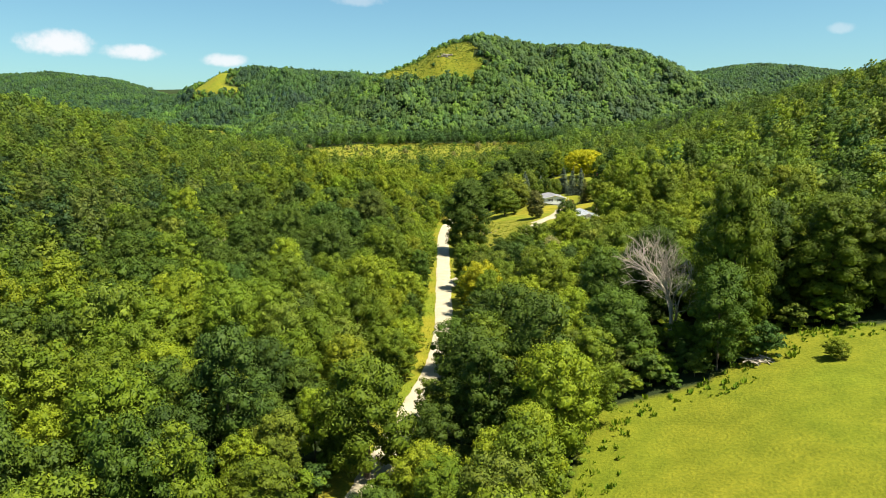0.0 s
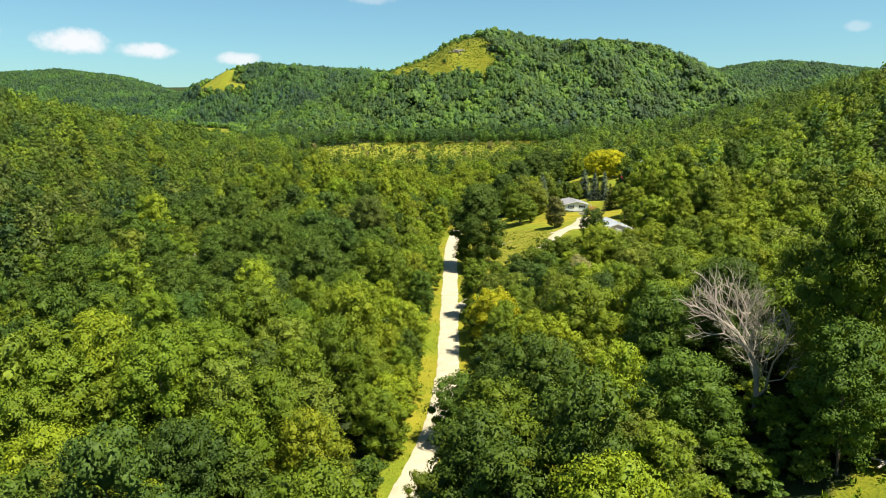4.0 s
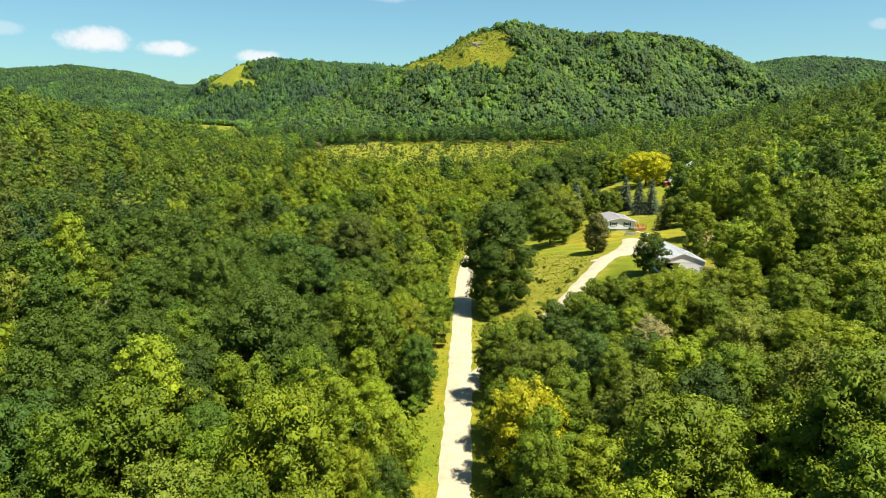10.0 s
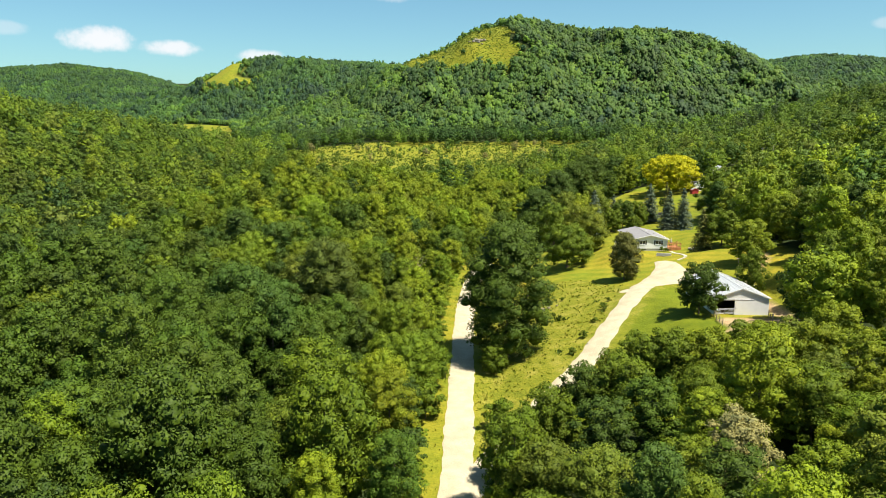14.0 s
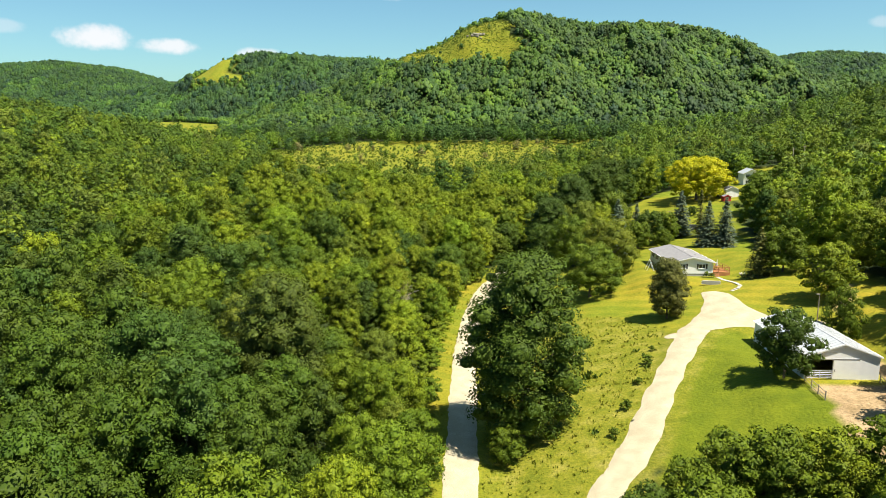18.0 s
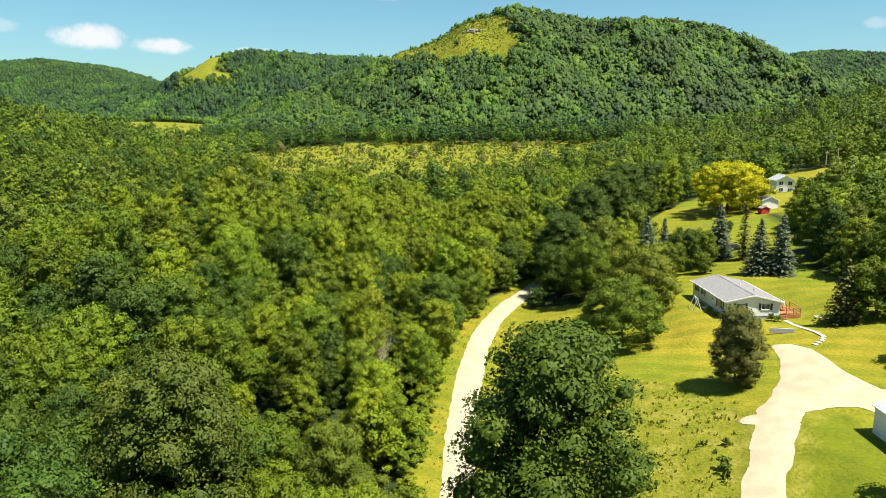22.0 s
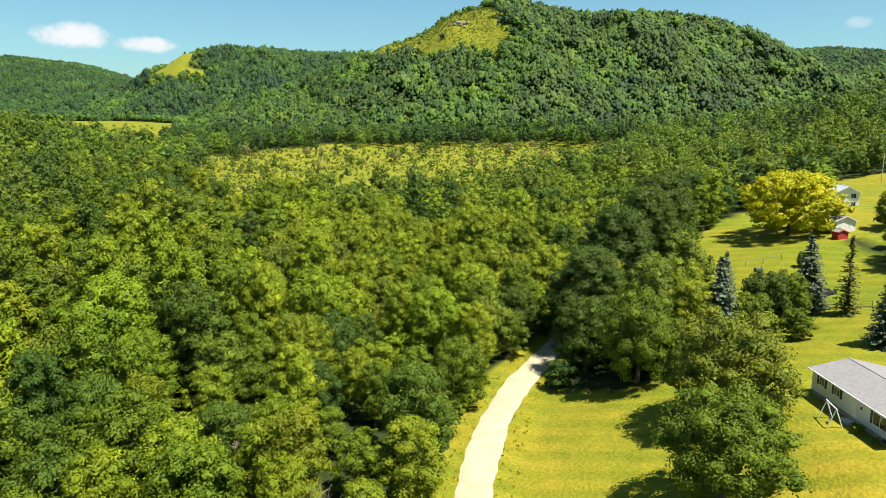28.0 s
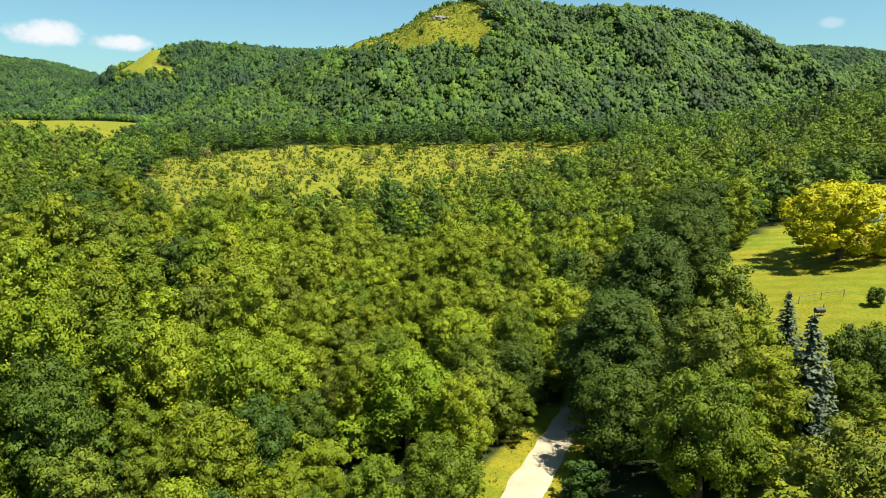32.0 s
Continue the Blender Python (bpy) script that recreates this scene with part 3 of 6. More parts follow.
def leaning(x, y):
    """Where the wood runs to light leaves (positive) or to dark ones (negative)."""
    x, y = np.asarray(x, float), np.asarray(y, float)
    k = 1.2 * np.exp(-((x + 8) / 55) ** 2 - ((y - 395) / 80) ** 2) + 1.4 * np.exp(-((x - 58) / 40) ** 2 - ((y - 185) / 60) ** 2)
    k += 0.8 * np.exp(-((x - 110) / 45) ** 2 - ((y - 290) / 80) ** 2) + 0.6 * np.exp(-((x + 12) / 9) ** 2 - ((y - 215) / 90) ** 2)
    k += 0.2 * np.exp(-((x - 45) / 30) ** 2 - ((y - 135) / 22) ** 2) - 0.5 * _smooth(-x, 18, 45) * _smooth(y, 130, 175) * (1 - _smooth(y, 250, 330)) + 0.15 * (1 - _smooth(y, 100, 150)) * (x < 20)
    k -= 0.3 * _smooth(-x, 60, 90) * (y < 420) + 0.4 * _smooth(-x, 90, 130) * (1 - _smooth(y, 330, 480))
    k -= 0.45 * _smooth(-x, 36, 58) * _smooth(y, 135, 160) * (1 - _smooth(y, 230, 280)) + 1.0 * np.exp(-((x + 38) / 14) ** 2 - ((y - 222) / 11) ** 2)
    k -= 0.7 * np.exp(-((x + 45) / 24) ** 2 - ((y - 195) / 26) ** 2)
    k -= 1.0 * np.exp(-((x + 48) / 28) ** 2 - ((y - 210) / 40) ** 2) + 0.8 * np.exp(-((x - 35) / 26) ** 2 - ((y - 365) / 26) ** 2)
    k += 0.6 * np.exp(-((x - 2) / 50) ** 2 - ((y - 372) / 50) ** 2)
    k -= 0.6 * np.exp(-((x - 30) / 20) ** 2 - ((y - 112) / 20) ** 2) + 0.7 * (y > 720)
    k -= 1.0 * np.exp(-((x + 45) / 18) ** 2 - ((y - 175) / 16) ** 2) + 0.6 * np.exp(-((x + 42) / 16) ** 2 - ((y - 298) / 16) ** 2)
    return k + 0.4 * np.sin(x * 0.045 + 2) * np.sin(y * 0.05)


def wood_tint(n, lean=None):
    p = np.array([w for _, w in WOOD_MIX])
    lean = np.zeros(n) if lean is None else np.broadcast_to(lean, n)
    tilt = np.exp(np.outer(lean, np.array([0.2, 1.5, -1.5, -1.2, 0.5]))) * p
    cum = np.cumsum(tilt / tilt.sum(1, keepdims=True), 1)
    names = np.minimum((rng.uniform(size=(n, 1)) > cum).sum(1), len(p) - 1)
    base = np.array([TINTS[k] for k, _ in WOOD_MIX])[names]
    return base * rng.uniform(0.94, 1.34, (n, 1)) * rng.uniform(0.95, 1.05, (n, 3))


def unit(v):
    return v / np.maximum(np.linalg.norm(v, axis=-1, keepdims=True), 1e-9)


def leaf_cards(p, normal, length, width, fold=0.18):
    """Pointed leaf sprays, folded along the rib: four corners, two triangles each."""
    n = len(p)
    u = unit(np.cross(normal, unit(rng.normal(size=(n, 3)))))
    v = np.cross(normal, u)
    length, width = np.broadcast_to(length, n)[:, None], np.broadcast_to(width, n)[:, None]
    a, b = p - u * length / 2, p + u * length / 2
    c, d = p + v * width / 2 - normal * width * fold + u * length * 0.1, p - v * width / 2 - normal * width * fold + u * length * 0.1
    V = np.stack([a, c, b, d], 1).reshape(-1, 3)
    k = np.arange(n)[:, None] * 4
    F = np.concatenate([k + [0, 2, 1], k + [0, 3, 2]], 1).reshape(-1, 3)
    return V, F


def lobes_of(R, z0, z1, count, full=0.62, bough=1.0):
    """Boughs of leaves round a crown that reaches from z0 to z1, with radius R; widest a little below the middle."""
    f = (np.arange(count) + rng.uniform(0, 1, count)) / count
    wide = np.sin(math.pi * np.clip(0.2 + 0.7 * f, 0, 1)) ** full
    r = R * bough * rng.uniform(0.2, 0.40, count) * (0.75 + 0.25 * wide)
    out = np.maximum(0, R * wide * rng.uniform(0.62, 1.12, count) - r * 0.75)
    ang = np.arange(count) * 2.39996 + rng.uniform(-0.5, 0.5, count)
    z = z0 + r * 0.7 + f * (z1 - z0 - r * 1.5)
    c = np.stack([np.cos(ang) * out, np.sin(ang) * out, z], -1)
    core = np.array([[0, 0, z0 + (z1 - z0) * k] for k in (0.3, 0.55, 0.75)])
    return np.vstack([c, core]), np.concatenate([r, [R * 0.42, R * 0.45, R * 0.34]])


def lump(cuts):
    bm = bmesh.new()
    bmesh.ops.create_icosphere(bm, subdivisions=cuts, radius=1)
    got = np.array([v.co[:] for v in bm.verts]), np.array([[v.index for v in f.verts] for f in bm.faces])
    bm.free()
    return got


LUMP = [lump(1), lump(2)]


def crown(R, z0, z1, lobes, leaves, size, jitter=0.55, squash=0.78, low=-0.25, closed=False, fine=1, bough=0.8):
    c, r = lobes_of(R, z0, z1, lobes, bough=bough)
    w = r ** 2 / (r ** 2).sum()
    k = rng.choice(len(r), int(leaves * 1.5), p=w)
    d = unit(rng.normal(size=(len(k), 3)))
    d[:, 2] = np.where(d[:, 2] < low, -d[:, 2], d[:, 2])
    p = c[k] + d * r[k, None] * np.array([1, 1, squash]) * rng.uniform(0.76, 1.14, (len(k), 1))
    gap = np.linalg.norm((p[:, None] - c[None]) / np.array([1, 1, squash]), axis=2) / r[None]
    buried = (gap < 0.7).any(1)
    keep = np.nonzero(~buried)[0][:leaves]
    p, d = p[keep], d[keep]
    normal = unit(d * 0.85 + np.array([0, 0, 0.35]) + rng.normal(size=d.shape) * jitter)
    s = size * rng.uniform(0.65, 1.35, len(p))
    wide = s * rng.uniform(0.5, 0.75, len(p))
    V, F = leaf_cards(p, normal, s, wide)
    mid = np.array([0, 0, z0 + 0.42 * (z1 - z0)])
    flat = np.array([1, 1, (z1 - z0) / (2 * R)])
    soft = unit((0.5 if closed else 0.3) * unit((p - mid) / flat) + (0.7 if closed else 0.5) * d + (0.3 if closed else 0.95) * normal + np.array([0, 0, 0.04]))
    Vs, Fs, Ns, base = [V], [F], [np.repeat(soft, 4, 0)], len(V)
    ball, tri = LUMP[fine]
    for ci, ri in zip(c, r):                      # the dense inside of each bough
        q = ci + ball * ri * rng.uniform(0.42, 0.62, (len(ball), 1)) * np.array([1, 1, squash])
        Vs.append(q), Fs.append(tri + base), Ns.append(unit(0.55 * unit((q - mid) / flat) + 0.65 * ball + rng.normal(size=q.shape) * 0.35))
        base += len(q)
    return np.concatenate(Vs), np.concatenate(Fs), np.concatenate(Ns)


def trunk_line(H, r):
    n = 5
    pts = [(rng.normal() * 0.02 * H * i / n, rng.normal() * 0.02 * H * i / n, -0.6 + (H + 0.6) * i / n) for i in range(n + 1)]
    return pts, [r * (1.3 if i == 0 else 1 - 0.8 * i / n) for i in range(n + 1)]


def mesh_of(name, bm, material):
    me = bpy.data.meshes.new(name)
    bm.to_mesh(me)
    bm.free()
    me.materials.append(material)
    return me


TREE_KINDS = []     # (trunk mesh, crown mesh, crown radius, height)


def tree_kind(R, H, z0, lobes, leaves, size, trunk_r, boughs=0, **kw):
    pts, rad = trunk_line(H * 0.82, trunk_r)
    trunk = mesh_of("trunk", tube(bmesh.new(), pts, rad, 7), BARK)
    arms = []
    for j in range(boughs):
        f, ang = 0.25 + 0.6 * j / boughs, j * 2.4
        a = Vector((0, 0, H * 0.82 * f))
        out = R * 0.75 * (1.1 - 0.5 * f)
        side = Vector((math.cos(ang), math.sin(ang), 0))
        r = trunk_r * (1 - 0.75 * f) * 0.6
        arms.append(mesh_of("limb", tube(bmesh.new(), [a, a + side * out * 0.5 + Vector((0, 0, out * 0.3)), a + side * out + Vector((0, 0, out * 0.75))], [r, r * 0.6, r * 0.2], 5), BARK))
    V, F, N = crown(R, z0, H, lobes, leaves, size, **kw)
    return trunk, array_mesh("crown", V, F, LEAF, normals=N), R, H, arms


for spec in ((4.9, 11.8, 0.8, 60, 9000, 0.27, 0.22), (4.3, 12.8, 0.9, 58, 8600, 0.26, 0.2), (5.6, 12.6, 1.0, 70, 11000, 0.27, 0.3),
             (3.9, 9.6, 0.5, 48, 7000, 0.25, 0.16), (5.2, 10.8, 0.6, 62, 9800, 0.27, 0.25), (4.6, 14.2, 1.2, 66, 9600, 0.27, 0.25)):
    TREE_KINDS.append(tree_kind(*spec))
SHRUB_KINDS = [tree_kind(R, H, 0.1, n, k, s, 0.07, low=-0.1) for R, H, n, k, s in ((1.7, 2.9, 12, 1100, 0.27), (2.3, 4.2, 16, 1700, 0.29), (1.2, 1.8, 9, 600, 0.24))]


def plant(name, kind, x, y, scale, tint, label, category, group="", stretch=1.0, turn=None, up=0.0):
    trunk, top, R, H, arms = kind
    thing = new(name)
    thing.empty_display_size = 0.5
    turn = rng.uniform(0, 360) if turn is None else turn
    thing.matrix_basis = pose(x, y, h(x, y) + up, 0, 0, turn) @ Matrix.Diagonal((scale, scale, scale * stretch, 1))
    t = new("trunk", trunk)
    c = new("crown", top)
    t.parent = c.parent = thing
    for arm in arms:
        new("limb", arm).parent = thing
    c.color = (*[float(v) for v in tint], 1)
    return tagged(thing, label, category, group)


def named(tint, k=0.12):
    return np.array(TINTS[tint]) * rng.uniform(1 - k, 1 + k)


def flat_crowns(n_kinds, R, H, z0, lobes, leaves, size, jitter=0.4):
    out = []
    for _ in range(n_kinds):
        r, z1 = R * rng.uniform(0.85, 1.2), H * rng.uniform(0.9, 1.12)
        out.append(crown(r, z0, z1, lobes, leaves, size, jitter=jitter, closed=True, fine=0))
    return out


def forest(name, xs, ys, kinds, scales, label, tints=None, tall=None):
    """Many trees joined, for what nobody could count."""
    Vs, Fs, Ts, Ns, base = [], [], [], [], 0
    tints = wood_tint(len(xs), leaning(xs, ys)) if tints is None else tints
    zs = height(xs, ys)
    which = rng.integers(0, len(kinds), len(xs))
    turns = rng.uniform(0, 2 * math.pi, len(xs))
    for i in range(len(xs)):
        V, F, N = kinds[which[i]]
        c, s = math.cos(turns[i]) * scales[i], math.sin(turns[i]) * scales[i]
        W = np.empty_like(V)
        W[:, 0] = V[:, 0] * c - V[:, 1] * s + xs[i]
        W[:, 1] = V[:, 0] * s + V[:, 1] * c + ys[i]
        W[:, 2] = V[:, 2] * scales[i] * (1 if tall is None else tall[i]) + zs[i]
        c, s = math.cos(turns[i]), math.sin(turns[i])
        Ns.append(np.stack([N[:, 0] * c - N[:, 1] * s, N[:, 0] * s + N[:, 1] * c, N[:, 2]], -1))
        Vs.append(W), Fs.append(F + base), Ts.append(np.broadcast_to(tints[i], W.shape))
        base += len(W)
    me = array_mesh(name, np.concatenate(Vs), np.concatenate(Fs), LEAF_STUFF, np.concatenate(Ts), normals=np.concatenate(Ns))
    tagged(new(name, me), label, "woods", kind="stuff")


def slope_at(x, y, d=9.0):
    return (h(x + d, y) - h(x - d, y)) / (2 * d), (h(x, y + d) - h(x, y - d)) / (2 * d)


def grove_mesh(side, rows, kinds, low, high, close=0.72, even=0.0):
    """A round patch of wood, crown by crown, that overlaps its neighbours."""
    gap, reach = side / rows, side * 0.6
    Vs, Fs, Ts, Ns, base = [], [], [], [], 0
    spots = []
    for _ in range(rows * rows * 40):
        r, a = reach * math.sqrt(rng.uniform()), rng.uniform(0, 2 * math.pi)
        x, y = r * math.cos(a), r * math.sin(a)
        if all((x - u) ** 2 + (y - v) ** 2 > (close * gap) ** 2 for u, v in spots):
            spots.append((x, y))
    for x, y in spots:
        V, F, N = kinds[rng.integers(0, len(kinds))]
        a, s = rng.uniform(0, 2 * math.pi), rng.uniform(low, high)
        turn = np.array([[math.cos(a), math.sin(a), 0], [-math.sin(a), math.cos(a), 0], [0, 0, 1]])
        Vs.append(V @ turn * s * np.array([1, 1, rng.uniform(0.78, 1.3)]) + np.array([x, y, 0]))
        Ns.append(N @ turn)
        Fs.append(F + base)
        Ts.append(np.broadcast_to(wood_tint(1)[0] * (1 - even) + np.array(TINTS["mid"]) * even, V.shape))
        base += len(V)
    return array_mesh("grove", np.concatenate(Vs), np.concatenate(Fs), LEAF_STUFF, np.concatenate(Ts), normals=np.concatenate(Ns))


# bluff foliage multiplier, with distance haze painted in as extra blue
HILL_HAZE = (0.64, 0.85, 1.95)


def clothe(name, label, meshes, side, cells, hue, shake=0.0):
    """Groves side by side over the land, each laid on its slope."""
    thing = tagged(new(name), label, "woods", kind="stuff")
    thing.empty_display_size = 0.5
    for x, y in cells:
        x, y = x + rng.uniform(-shake, shake), y + rng.uniform(-shake, shake)
        gx, gy = slope_at(x, y, side / 2.5)
        ob = new("grove", meshes[rng.integers(0, len(meshes))])
        lay = Matrix(((1, 0, 0, x), (0, 1, 0, y), (gx, gy, 1, h(x, y)), (0, 0, 0, 1)))
        flip = Matrix.Diagonal((rng.choice((-1.0, 1.0)), 1, 1, 1))
        ob.matrix_basis = pose(0, 0, 0, 0, 0, rng.uniform(0, 360)) @ flip
        k = 1 + 0.28 * float(np.clip(leaning(x, y), -1, 1))
        # the farthest hills get still more haze painted into their tint
        air_haze = np.array([0.78, 0.88, 1.3]) if y > 1080 else np.ones(3)
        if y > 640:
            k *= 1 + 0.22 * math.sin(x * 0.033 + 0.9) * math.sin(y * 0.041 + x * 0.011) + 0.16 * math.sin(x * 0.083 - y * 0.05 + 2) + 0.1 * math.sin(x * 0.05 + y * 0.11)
        if 560 < y < 758:                         # the wood runs on up the bluff, its painted haze blended in
            air_haze = np.ones(3) + (np.array(HILL_HAZE) / np.array(hue) - 1) * (y - 560) / 198
        ob.color = (*[float(v) for v in np.array(hue) * air_haze * np.array([k * 1.02, k, 1]) * rng.uniform(0.88, 1.12)], 1)
        ob.parent = thing
        ob.matrix_parent_inverse = lay            # keeps the slope, which a plain turn would lose


def bough_crowns(n_kinds, R, H, z0, lobes, cards, size):
    """Far crowns: lumpy boughs with a few loose leaf sprays."""
    ball, tri = LUMP[0]
    out = []
    for _ in range(n_kinds):
        r0, z1 = R * rng.uniform(0.85, 1.2), H * rng.uniform(0.9, 1.12)
        c, r = lobes_of(r0, z0, z1, lobes, bough=0.82)
        V, F = leaf_cards(c[rng.integers(0, len(c), cards)] + unit(rng.normal(size=(cards, 3))) * r0 * 0.3 + np.array([0, 0, 0.6]), unit(rng.normal(size=(cards, 3)) + np.array([0, 0, 1.0])), size, size * 0.6)
        N = np.repeat(unit(V.reshape(-1, 4, 3).mean(1) - np.array([0, 0, z0 + 0.3 * (z1 - z0)])), 4, 0)
        Vs, Fs, Ns, base = [V], [F], [N], len(V)
        for ci, ri in zip(c, r):
            P = ci + ball * ri * rng.uniform(0.7, 1.15, (len(ball), 1)) * np.array([1, 1, 0.8])
            up = unit((P - np.array([0, 0, z0 + 0.3 * (z1 - z0)])) / r0)
            Vs.append(P), Fs.append(tri + base), Ns.append(unit(0.6 * up + 0.7 * ball + rng.normal(size=P.shape) * 0.12))
            base += len(P)
        out.append((np.concatenate(Vs), np.concatenate(Fs), np.concatenate(Ns)))
    return out


def scatter(x0, x1, y0, y1, gap):
    """Points on a shaken grid."""
    X, Y = np.meshgrid(np.arange(x0, x1, gap), np.arange(y0, y1, gap))
    X = X + rng.uniform(-0.32, 0.32, X.shape) * gap + (np.arange(X.shape[0]) % 2)[:, None] * gap / 2
    Y = Y + rng.uniform(-0.32, 0.32, Y.shape) * gap
    return X.ravel(), Y.ravel()


# ---- single trees that stand out ----
TALL = tree_kind(6.8, 21.5, 0.8, 150, 28000, 0.29, 0.42, 6, bough=0.85)
BROAD = tree_kind(7.4, 12.8, 0.7, 96, 18000, 0.27, 0.38, 7, bough=0.62)
LINDEN = tree_kind(11.8, 16.0, 0.6, 150, 17000, 0.46, 0.5, 7, jitter=0.6, bough=0.45)
EGG = tree_kind(3.3, 10.4, 0.1, 120, 24000, 0.17, 0.2, jitter=0.6, bough=0.95)
ROUND = tree_kind(4.3, 8.4, 0.4, 54, 6400, 0.29, 0.2)

